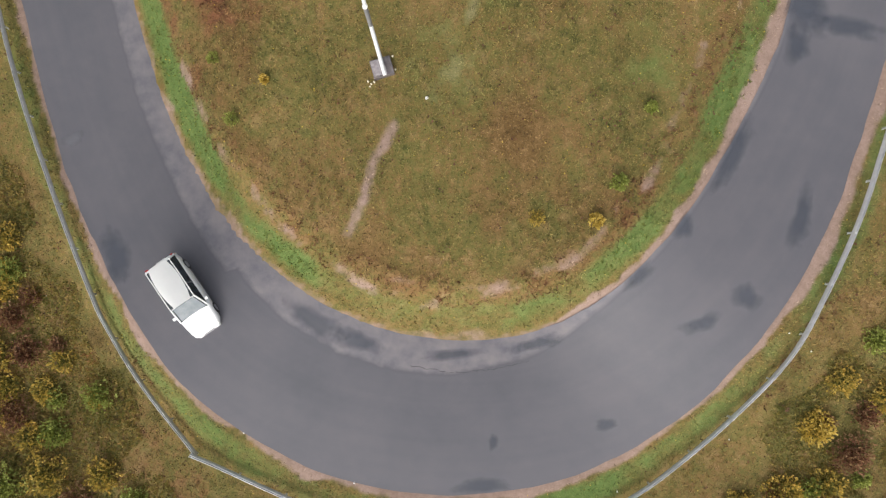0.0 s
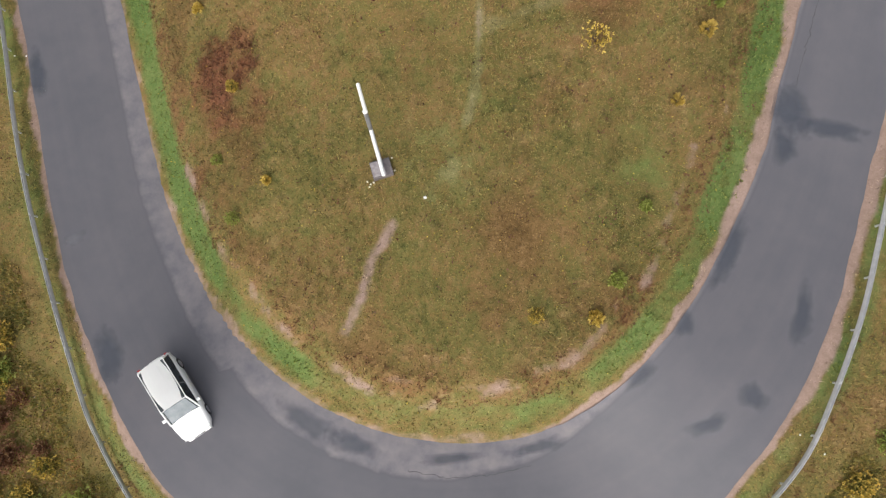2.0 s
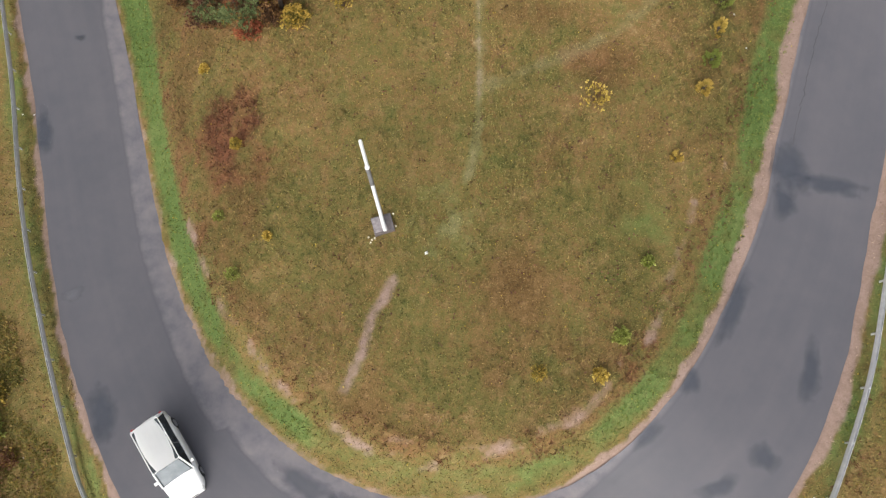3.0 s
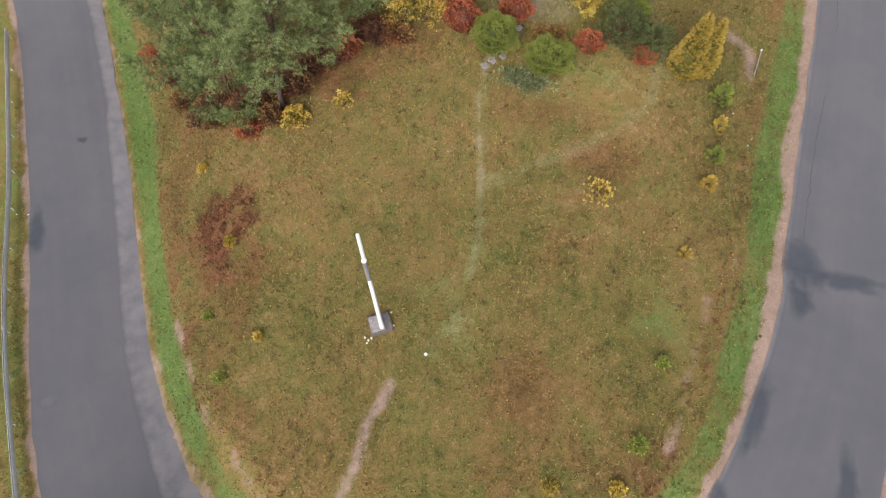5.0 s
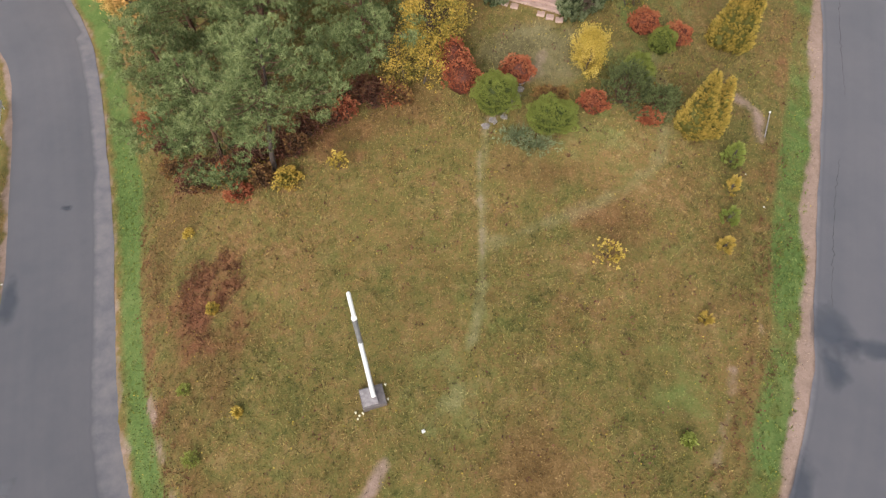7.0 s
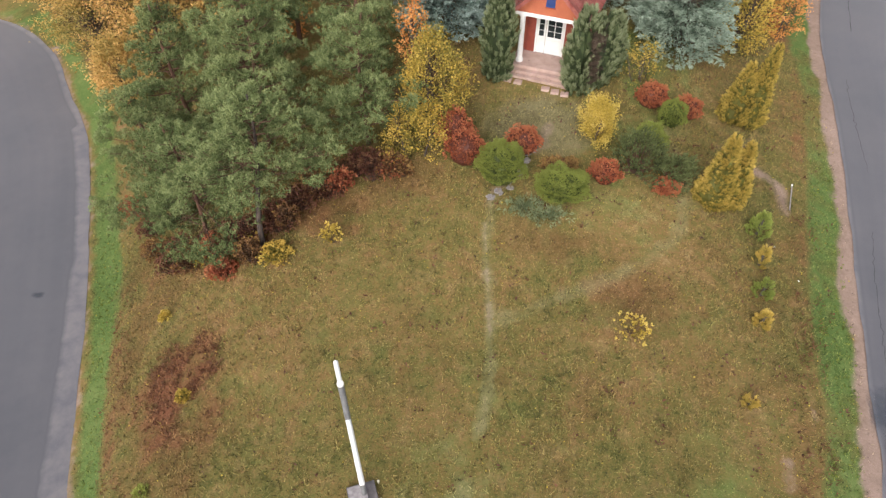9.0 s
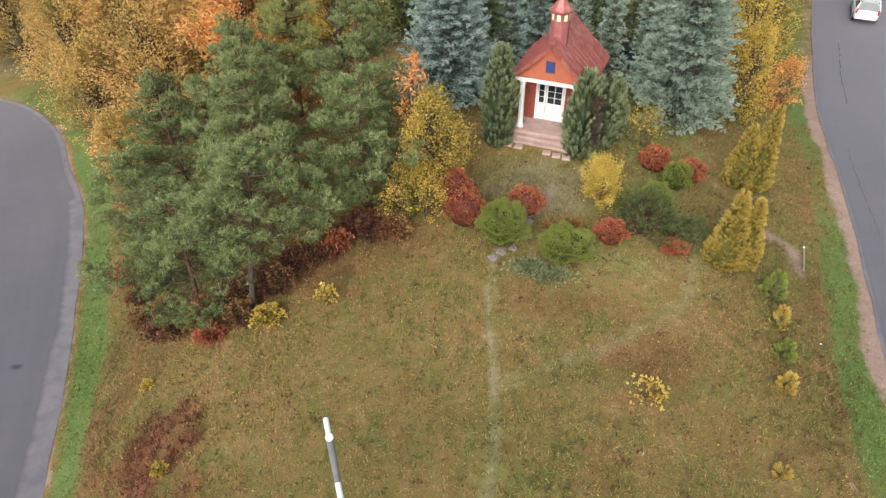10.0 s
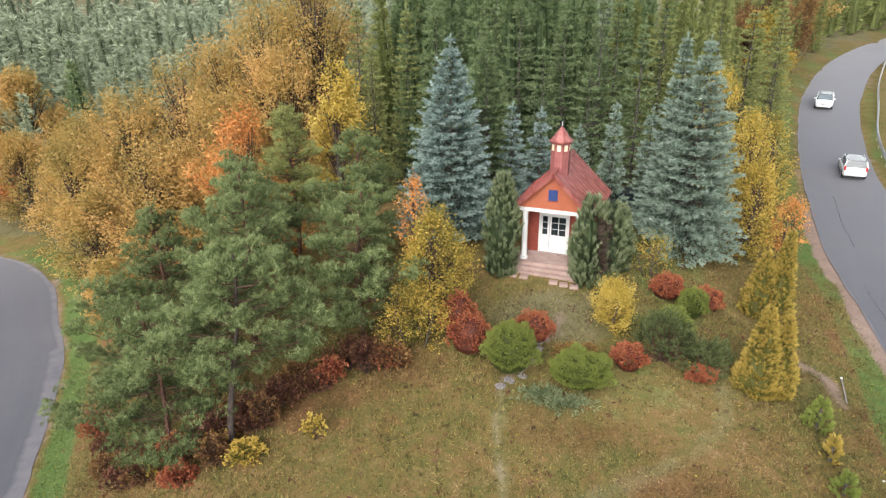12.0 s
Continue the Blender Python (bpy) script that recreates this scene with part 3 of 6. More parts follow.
for k, (x, y, lx, ly, turn) in enumerate([(-16.9, 0.2, 1.2, 2.1, 18), (-6.4, -2.9, 2.3, 0.9, -28), (-4.2, -3.9, 1.7, 0.8, -20), (13.6, 5.2, 0.7, 2.9, -24), (11.3, 1.8, 0.7, 0.9, 0), (9.3, -0.6, 1.4, 0.5, 42),
                                          (16.8, 2.2, 0.7, 2.2, -20), (14.3, -1.5, 0.9, 1.0, 40), (12.3, -2.8, 1.3, 0.6, 25), (8.2, -8.0, 0.8, 0.45, 10), (2.6, -9.0, 0.35, 0.6, 0), (2.0, -11.2, 2.0, 0.6, 3),
                                          (17.0, 12.2, 1.4, 2.2, 20), (18.9, 11.3, 2.8, 0.7, -14), (16.6, 10.4, 0.9, 1.3, 0), (-22.2, 22.5, 0.6, 0.3, 0), (-23.4, 16.2, 0.8, 2.2, 8), (0.5, -4.6, 2.4, 0.4, 4), (4.8, -4.0, 2.0, 0.5, 18)]):
    road_patch("tar_patch", x, y, lx, ly, turn, patch_mat, k, "darker tar repair patch")

# ---- materials of the things ----
white_paint = surface("white_paint", (0.64, 0.63, 0.61), (0.74, 0.73, 0.71), 0.45, scale=2, fine=30, relief=0.08)
render_orange = surface("orange_render", (0.3, 0.083, 0.038), (0.39, 0.115, 0.055), 0.85, scale=1.5, fine=60, relief=0.35, depth=0.006)
brick_red = surface("dark_red_wall", (0.2, 0.04, 0.025), (0.28, 0.06, 0.035), 0.85, scale=3, fine=50)
# The paler patches: faded tin, and whitish sky reflections painted in.
roof_mat = surface("weathered_red_tin_with_glints", (0.2, 0.042, 0.035), (0.38, 0.14, 0.12), 0.3, 0.15, scale=2.6, fine=12, relief=0.15)
tower_mat = surface("faded_red_boards", (0.2, 0.055, 0.05), (0.29, 0.1, 0.09), 0.7, scale=3, fine=25)
paving_mat = surface("pink_paving", (0.3, 0.2, 0.17), (0.42, 0.3, 0.26), 0.85, scale=2, fine=30)
dark_granite = surface("dark_granite", (0.07, 0.06, 0.06), (0.14, 0.12, 0.12), 0.5, scale=5, fine=60)
granite = surface("grey_granite", (0.16, 0.14, 0.145), (0.3, 0.27, 0.27), 0.5, scale=5, fine=60)
blue_shutter = surface("blue_board", (0.012, 0.03, 0.12), (0.02, 0.05, 0.18), 0.6)
zinc = surface("galvanised_steel", (0.5, 0.505, 0.51), (0.64, 0.645, 0.65), 0.55, 0.1, scale=4, fine=30, relief=0.1)
bark_pine = surface("pine_bark", (0.07, 0.036, 0.024), (0.16, 0.08, 0.05), 0.95, scale=6, fine=30, relief=0.8, depth=0.03)
bark_dark = surface("dark_pine_bark", (0.03, 0.022, 0.018), (0.09, 0.066, 0.054), 0.95, scale=4, fine=22, relief=0.9, depth=0.03)
bark_grey = surface("grey_bark", (0.06, 0.05, 0.042), (0.13, 0.11, 0.09), 0.95, scale=6, fine=30, relief=0.8, depth=0.03)
twig_mat = surface("brown_twigs", (0.05, 0.03, 0.022), (0.1, 0.06, 0.04), 0.9)
tyre_mat = surface("tyre_rubber", (0.014, 0.014, 0.015), (0.025, 0.025, 0.026), 0.85)
rim_mat = surface("alloy_rim", (0.4, 0.4, 0.41), (0.55, 0.55, 0.56), 0.35, 0.7, relief=0)
lamp_red = surface("red_lamp_glass", (0.35, 0.012, 0.012), (0.45, 0.02, 0.02), 0.2, relief=0)
lamp_clear = surface("clear_lamp_glass", (0.6, 0.6, 0.58), (0.72, 0.72, 0.7), 0.15, relief=0)
steel_grey = surface("dull_grey_steel", (0.13, 0.13, 0.135), (0.2, 0.2, 0.205), 0.6, 0.1)
plastic_grey = surface("grey_plastic", (0.1, 0.1, 0.105), (0.15, 0.15, 0.155), 0.6)


def paint(name, c, rough=0.3, metal=0.0):
    mat = surface(name, tuple(v * 0.94 for v in c), c, rough, metal, scale=0.8, fine=300, relief=0.02)
    mat.node_tree.nodes["Principled BSDF"].inputs["Coat Weight"].default_value = 0.15
    return mat


car_white, car_dark = paint("white_car_paint", (0.82, 0.82, 0.8), 0.45), paint("dark_car_paint", (0.03, 0.035, 0.04))
glass_mat = bpy.data.materials.new("dark_window_glass")
nt, b = nodes(glass_mat)
nt.links.new(ramp(nt, noise_of(nt, 2.0), [(0.4, (0.012, 0.016, 0.018)), (0.6, (0.03, 0.038, 0.042))]), b.inputs["Base Color"])
b.inputs["Roughness"].default_value = 0.06
screen_mat = surface("tinted_windscreen", (0.14, 0.16, 0.17), (0.2, 0.22, 0.23), 0.08, relief=0)
lit_mat = bpy.data.materials.new("pale_tower_pane")
nt, b = nodes(lit_mat)
nt.links.new(ramp(nt, noise_of(nt, 3.0), [(0.4, (0.7, 0.6, 0.4)), (0.6, (0.8, 0.72, 0.55))]), b.inputs["Base Color"])
b.inputs["Roughness"].default_value = 0.4

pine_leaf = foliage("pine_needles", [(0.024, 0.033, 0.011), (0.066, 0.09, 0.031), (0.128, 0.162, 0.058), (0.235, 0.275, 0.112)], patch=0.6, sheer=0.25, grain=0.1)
larch_leaf = foliage("larch_needles", [(0.11, 0.125, 0.038), (0.21, 0.235, 0.075), (0.33, 0.34, 0.12)], patch=0.5)
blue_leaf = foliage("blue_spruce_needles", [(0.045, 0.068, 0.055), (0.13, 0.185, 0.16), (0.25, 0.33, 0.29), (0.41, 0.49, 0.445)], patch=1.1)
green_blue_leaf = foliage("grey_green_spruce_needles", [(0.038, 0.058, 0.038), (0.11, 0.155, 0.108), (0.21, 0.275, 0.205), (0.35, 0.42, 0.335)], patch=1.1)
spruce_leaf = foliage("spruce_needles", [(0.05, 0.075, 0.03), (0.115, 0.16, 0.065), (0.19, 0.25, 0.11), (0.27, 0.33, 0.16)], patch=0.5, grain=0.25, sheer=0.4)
cypress_leaf = foliage("juniper_scales", [(0.035, 0.05, 0.02), (0.1, 0.13, 0.055), (0.2, 0.235, 0.115), (0.31, 0.34, 0.2)], patch=2.0)
gold_leaf = foliage("golden_thuja_scales", [(0.11, 0.105, 0.022), (0.26, 0.22, 0.045), (0.46, 0.345, 0.075), (0.62, 0.45, 0.12)], patch=1.3, grain=0.2)
dead_leaf = foliage("dead_juniper_scales", [(0.03, 0.022, 0.016), (0.07, 0.05, 0.035), (0.12, 0.085, 0.06)], patch=2.0, sheer=0.1)
topiary_leaf = foliage("clipped_green_scales", [(0.045, 0.058, 0.012), (0.125, 0.15, 0.03), (0.24, 0.27, 0.06)], patch=1.6, grain=0.2)
yellow_leaf = foliage("yellow_leaves", [(0.15, 0.115, 0.02), (0.36, 0.265, 0.042), (0.54, 0.385, 0.07), (0.62, 0.47, 0.12)], patch=1.2)
yellow_green_leaf = foliage("yellow_green_leaves", [(0.075, 0.08, 0.018), (0.21, 0.185, 0.04), (0.4, 0.295, 0.055), (0.56, 0.385, 0.08)], patch=0.9)
orange_leaf = foliage("orange_leaves", [(0.2, 0.085, 0.022), (0.44, 0.18, 0.045), (0.64, 0.27, 0.075), (0.7, 0.36, 0.12)], patch=0.7, grain=0.25)
tan_leaf = foliage("tawny_leaves", [(0.14, 0.145, 0.045), (0.29, 0.24, 0.072), (0.5, 0.335, 0.105), (0.66, 0.395, 0.145)], patch=0.3, grain=0.16, sheer=0.4)
red_leaf = foliage("red_barberry_leaves", [(0.1, 0.03, 0.018), (0.23, 0.065, 0.034), (0.36, 0.105, 0.05), (0.42, 0.16, 0.075)], patch=2.0, grain=0.25)
wine_leaf = foliage("wine_red_leaves", [(0.045, 0.024, 0.016), (0.1, 0.042, 0.028), (0.16, 0.06, 0.038), (0.19, 0.1, 0.05)], patch=1.2)
green_leaf = foliage("green_leaves", [(0.09, 0.115, 0.022), (0.21, 0.24, 0.045), (0.34, 0.37, 0.09)], patch=1.4)
thicket_leaf = foliage("mixed_thicket_leaves", [(0.15, 0.15, 0.04), (0.28, 0.23, 0.06), (0.38, 0.27, 0.085), (0.32, 0.115, 0.06), (0.42, 0.2, 0.085)], patch=0.55, sheer=0.45)
dock_leaf = foliage("red_dock_leaves", [(0.09, 0.04, 0.022), (0.16, 0.07, 0.036), (0.21, 0.1, 0.05), (0.26, 0.16, 0.075)], patch=1.2, grain=0.5)
rust_leaf = foliage("rusty_leaves", [(0.055, 0.032, 0.018), (0.12, 0.062, 0.03), (0.2, 0.1, 0.042), (0.3, 0.18, 0.06)], patch=1.3)
young_leaf = foliage("young_thuja_scales", [(0.1, 0.13, 0.025), (0.2, 0.25, 0.05), (0.33, 0.37, 0.09)], patch=2.0)
dwarf_leaf = foliage("mountain_pine_needles", [(0.022, 0.03, 0.01), (0.06, 0.075, 0.026), (0.12, 0.14, 0.05), (0.17, 0.19, 0.075)], patch=1.5)
# Distant needles paled in colour, standing in for haze over the far woods.
far_leaf = foliage("haze_paled_spruce_needles", [(0.11, 0.13, 0.075), (0.22, 0.255, 0.155), (0.33, 0.37, 0.24), (0.44, 0.47, 0.32)], patch=0.06, grain=0.1, sheer=0.4)
pale_leaf = foliage("pale_grey_green_blades", [(0.11, 0.13, 0.062), (0.18, 0.21, 0.105), (0.27, 0.3, 0.165)], patch=2.0)


# ---- plants ----
def shoots(c, out, count, length, r, up=0.9):
    """Upturned end shoots of a pine's branch: places, directions and tones of needle tufts along each."""
    d = unit(out * 0.7 + unit(r.normal(size=(count, 3))) * (1, 1, 0.55) + (0, 0, up))
    L = length * r.uniform(0.55, 1.2, count)
    t = np.linspace(0.12, 1, 6)
    C = c + r.normal(0, 0.1, (count, 1, 3)) * (1.6, 1.6, 0.6) + d[:, None] * (L[:, None] * t)[..., None]
    return C.reshape(-1, 3), np.repeat(d, 6, 0), np.tile(0.05 + 0.8 * t, count)


def pine(x, y, height, radius, seed, label, low=0.3, leaf=None, top_z=None, lean=(0, 0), density=1.0, name="pine_tree", category="pine tree"):
    """A Scots pine: bent trunk, spreading limbs, brushes of needles on upturned shoots."""
    r = np.random.default_rng(seed)
    root = thing(name, pose(x, y, gz(x, y) - 0.05), label, category)
    k = 9
    hs = np.linspace(0, 1, k)
    bend = np.stack([lean[0] * hs ** 2 + (0.3 if seed == 11 else 0.12) * np.sin(4 * hs + seed), lean[1] * hs ** 2 + 0.1 * np.cos(2.5 * hs + seed), hs * height], 1)
    part("trunk", tube(bend, list(0.12 * (1 - 0.8 * hs) * height / 8 + 0.02), 9), bark_pine if seed != 11 else bark_dark, root, smooth=True)
    limbs, C, OUT, TIP = [], [], [], []
    count = int(height * 5.2)
    for i in range(count):
        h = low + (0.96 - low) * (i + r.uniform(0, 1)) / count
        a = i * 2.4 + r.normal(0, 0.35)
        base = np.array([np.interp(h, hs, bend[:, m]) for m in range(3)])
        rel = (h - low) / (1 - low)
        reach = radius * (0.62 + 0.5 * math.sin(math.pi * min(1, rel * 1.25 + 0.15))) * (1 - 0.78 * rel ** 2.0) * r.uniform(0.55, 1.2)
        out = np.array([math.cos(a), math.sin(a), 0])
        side = np.array([-out[1], out[0], 0])
        rise = (0.08 + 0.62 * rel) * reach
        pts = np.array([base, base + out * reach * 0.5 + (0, 0, rise * 0.2), base + out * reach + (0, 0, rise)])
        limbs.append((pts, np.array([0.038, 0.024, 0.009]) * height / 8))
        # the limb forks into boughs, each ending in a flat cloud of needle brushes
        for q in range(max(2, int(reach * 2.9 * density))):
            f = 1.0 if q == 0 else r.uniform(0.3, 1.0)
            p0 = pts[0] + (pts[2] - pts[0]) * (f - 0.22)
            c = pts[0] + (pts[2] - pts[0]) * f + side * r.normal(0, 0.34) * reach * 0.6 * (q > 0) + (0, 0, r.normal(0.0, 0.1))
            limbs.append((np.array([p0, c]), np.array([0.013, 0.006])))
            n = int(r.integers(13, 20))
            e = unit(r.normal(size=(n, 3))) * r.uniform(0.4, 1, (n, 1)) * (0.46, 0.46, 0.2)
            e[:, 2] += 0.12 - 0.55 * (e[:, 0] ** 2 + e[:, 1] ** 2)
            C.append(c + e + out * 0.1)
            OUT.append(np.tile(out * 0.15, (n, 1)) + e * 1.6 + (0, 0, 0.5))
            # Clump tops paler and undersides darker: light and shade put into the tone.
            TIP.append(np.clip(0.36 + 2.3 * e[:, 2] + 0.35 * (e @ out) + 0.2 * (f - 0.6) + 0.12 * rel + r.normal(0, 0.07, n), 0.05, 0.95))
    for k2 in range(4):
        C.append(bend[-1] + r.normal(size=(5, 3)) * (0.14, 0.14, 0.1) - (0, 0, 0.28 * k2 - 0.2))
        OUT.append(np.tile((0, 0, 1.2), (5, 1)) + r.normal(size=(5, 3)) * 0.3)
        TIP.append(np.full(5, 0.7))
    C, OUT, TIP = np.concatenate(C), np.concatenate(OUT), np.concatenate(TIP)
    part("branchwork", tubes_mesh("branchwork", limbs, 4), bark_pine, root)["kind"] = "stuff"
    # each brush: needles round a short shoot, coloured paler where they turn up, as if lit
    B = 15
    v, f = sprays(C, OUT, 0.135, 0.036, B, 0.8, r, jitter=0.04)
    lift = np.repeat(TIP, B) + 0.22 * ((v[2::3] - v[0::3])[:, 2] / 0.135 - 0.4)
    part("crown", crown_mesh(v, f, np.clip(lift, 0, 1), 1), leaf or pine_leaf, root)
    return root


def mountain_pine(x, y, radius, height, seed, label):
    """A low pine bush: many stems that fan out of the ground and turn up into needle brushes."""
    r = np.random.default_rng(seed)
    root = thing("mountain_pine", pose(x, y, gz(x, y) - 0.03), label, "pine bush")
    C, D, TIP, limbs = [], [], [], []
    for i in range(int(48 * radius)):
        a, e = i * 2.4, r.uniform(0, 1) ** 0.8
        out = np.array([math.cos(a), math.sin(a), 0])
        c = out * radius * (1 - 0.75 * e) * r.uniform(0.55, 1.1) + (0, 0, height * (0.15 + 0.72 * e) * r.uniform(0.8, 1.1))
        limbs.append((np.array([(0, 0, 0), (0.6 * c[0], 0.6 * c[1], 0.4 * c[2]), tuple(c)]), np.array([0.03, 0.02, 0.008])))
        p, d, t = shoots(c, out, 6, 0.34, r, 1.2)
        C.append(p)
        D.append(d)
        TIP.append(np.clip(t * 0.9 - 0.05 + 0.2 * e, 0, 1))
    part("branchwork", tubes_mesh("branchwork", limbs, 4), bark_pine, root)["kind"] = "stuff"
    v, f = sprays(np.concatenate(C), np.concatenate(D), 0.1, 0.026, 8, 0.65, r)
    part("crown", crown_mesh(v, f, np.concatenate(TIP), 8), dwarf_leaf, root)
    return root


def spruce(x, y, height, radius, seed, label, leaf, droop=0.25, name="spruce_tree", category="spruce tree", dense=1.0, top_bare=0.0, at=None, parent=None):
    """A spruce: whorls of branches, each a flat fan of needle sprays, longest below."""
    r = np.random.default_rng(seed)
    root = thing(name, pose(x, y, gz(x, y) - 0.05 if at is None else at), label, category)
    part("trunk", tube([(0, 0, 0), (0.03, 0, height * 0.5), (0, 0, height)], [0.03 * height ** 0.5 * 1.2, 0.02 * height ** 0.5, 0.012], 8), bark_grey, root, smooth=True)
    C, D, limbs, TIP = [], [], [], []
    layers = int(height * 3.3 * dense ** 0.5)
    for i in range(layers):
        h = 0.06 + 0.93 * (i + r.uniform(-0.6, 0.6)) / layers
        reach = radius * min((1 - h) ** 0.68, 1.4 * (1 - h)) * (0.95 + 0.1 * math.sin(i * 2.3)) + 0.1
        n = max(5, int(6 + reach * 2.9))
        for q in range(n):
            a = 2 * math.pi * (q + r.uniform(-0.35, 0.35)) / n + i * 0.9
            L = reach * r.uniform(0.75, 1.12)
            out = np.array([math.cos(a), math.sin(a), 0])
            tip = out * L + np.array([0, 0, h * height - droop * L * (1 - h) + 0.25 * L * h + 0.12 * L])
            base = np.array([0, 0, h * height])
            sag = (base + tip) / 2 - np.array([0, 0, 0.1 * L])
            limbs.append((np.array([base, sag, tip]), np.array([0.022, 0.014, 0.006])))
            m = max(6, int(L * 15 * dense))
            t = r.uniform(0.22, 1.0, m) ** 0.75
            c = (1 - t)[:, None] ** 2 * base + (2 * t * (1 - t))[:, None] * sag + (t ** 2)[:, None] * tip
            w = np.array([-out[1], out[0], 0])
            spread = r.normal(0, 0.2, m) * L * (1.15 - t)
            C.append(c + spread[:, None] * w + (r.normal(0, 0.03, m) - 0.05 * np.abs(spread))[:, None] * (0, 0, 1))
            D.append(unit(out[None] + np.sign(spread)[:, None] * w * 0.6 + (0, 0, 0.25)))
            # Paler young tips; the darker inner boughs also carry painted shade.
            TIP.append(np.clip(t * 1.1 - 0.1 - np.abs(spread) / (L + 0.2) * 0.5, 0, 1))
    C.append(np.stack([np.zeros(14), np.zeros(14), np.linspace(0.9, 1.0, 14) * height], 1))
    D.append(np.tile((0, 0, 1.0), (14, 1)))
    TIP.append(np.full(14, 0.9))
    part("branchwork", tubes_mesh("branchwork", limbs, 3), bark_grey, root)["kind"] = "stuff"
    v, f = sprays(np.concatenate(C), np.concatenate(D), 0.21, 0.055, 6, 0.42, r)
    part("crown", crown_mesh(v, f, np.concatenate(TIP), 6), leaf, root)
    return root


def broadleaf(x, y, height, radius, seed, label, leaf, name="autumn_tree", category="tree", low=0.25, clumps=160, leaves=22, size=0.14, narrow=1.0, stems=1, rise=0.5, shape="leaf"):
    """A broad-leaved tree or tall shrub: forked limbs with loose clumps of leaves at their ends."""
    r = np.random.default_rng(seed)
    root = thing(name, pose(x, y, gz(x, y) - 0.05), label, category)
    lines, C = [], []
    for s in range(stems):
        off = np.array([r.normal(0, 0.25), r.normal(0, 0.25), 0]) * (stems > 1)
        top = np.array([r.normal(0, 0.08) * radius, r.normal(0, 0.08) * radius, height * 0.8]) + off * 2
        pts = np.array([off, off + (top - off) * 0.35 + r.normal(0, 0.06, 3), off + (top - off) * 0.7, top])
        part("trunk", tube(pts, list(np.array([1, 0.7, 0.4, 0.12]) * 0.022 * height / stems ** 0.5 + 0.01), 7), bark_grey, root, smooth=True)
        lobes = []
        for q in range(int(5 + 3 * radius)):
            a, h = q * 2.4 + r.normal(0, 0.4), low + (1 - low) * r.uniform(0.1, 0.95)
            d = radius * math.sin(math.pi * (0.16 + 0.78 * (h - low) / (1 - low))) * r.uniform(0.4, 1.05)
            lobes.append(np.array([math.cos(a) * d, math.sin(a) * d, h * height]))
        for i in range(clumps // stems):
            u = unit(r.normal(size=3))
            if radius > 1.9 and i % 4:
                c = lobes[i % len(lobes)] + u * r.uniform(0.2, 1) ** 0.5 * np.array([0.42, 0.42, 0.34]) * radius + off
                c[2] = max(c[2], low * height * 0.5)
                C.append(c)
                if i % 5 == 1:
                    f = max(0.15, min(0.85, c[2] / height * 0.75 - 0.1))
                    a = np.array([np.interp(f, (0, 0.35, 0.7, 1), pts[:, m]) for m in range(3)])
                    lines.append((np.array([a, (a + c) / 2, c + (0, 0, 0.25)]), np.array([0.014, 0.009, 0.004]) * (height / 5 + 0.5)))
                continue
            h = low + (1 - low) * r.uniform(0, 1) ** 0.85
            prof = math.sin(math.pi * (0.16 + 0.8 * (h - low) / (1 - low))) ** 0.75
            lump = 1 + 0.22 * math.sin(3 * math.atan2(u[1], u[0]) + seed + 4 * h)
            d = radius * prof * lump * r.uniform(0.45, 1.0) ** 0.6 * narrow
            c = np.array([u[0], u[1], 0]) / (np.hypot(u[0], u[1]) + 1e-6) * d + (0, 0, h * height) + off
            C.append(c)
            if i % 2 == 0:
                f = max(0.15, min(0.85, h * 0.8 - 0.12 * rise))
                a = np.array([np.interp(f, (0, 0.35, 0.7, 1), pts[:, m]) for m in range(3)])
                lines.append((np.array([a, (a + c) / 2 + (0, 0, 0.06 * d), c]), np.array([0.012, 0.008, 0.004]) * (height / 5 + 0.5)))
    part("branchwork", tubes_mesh("branchwork", lines, 4), twig_mat, root)["kind"] = "stuff"
    C = np.array(C)
    spread = 0.16 * radius ** 0.6
    ray = np.repeat(unit(C - (0, 0, 0.25 * height) + (0, 0, 0.4 * radius)), leaves, 0)
    P = np.repeat(C, leaves, 0) + r.normal(size=(len(C) * leaves, 3)) * (spread * 0.62, spread * 0.62, spread * 0.5) + ray * (spread * 1.35 * r.normal(size=(len(C) * leaves, 1)))
    v, f = sprays(P, r.normal(size=P.shape) * (1, 1, 0.6), size, size * 0.7, 1, 0.3, r, shape)
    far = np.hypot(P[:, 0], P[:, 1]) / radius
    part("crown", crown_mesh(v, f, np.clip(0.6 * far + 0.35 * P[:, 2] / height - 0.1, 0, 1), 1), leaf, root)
    return root


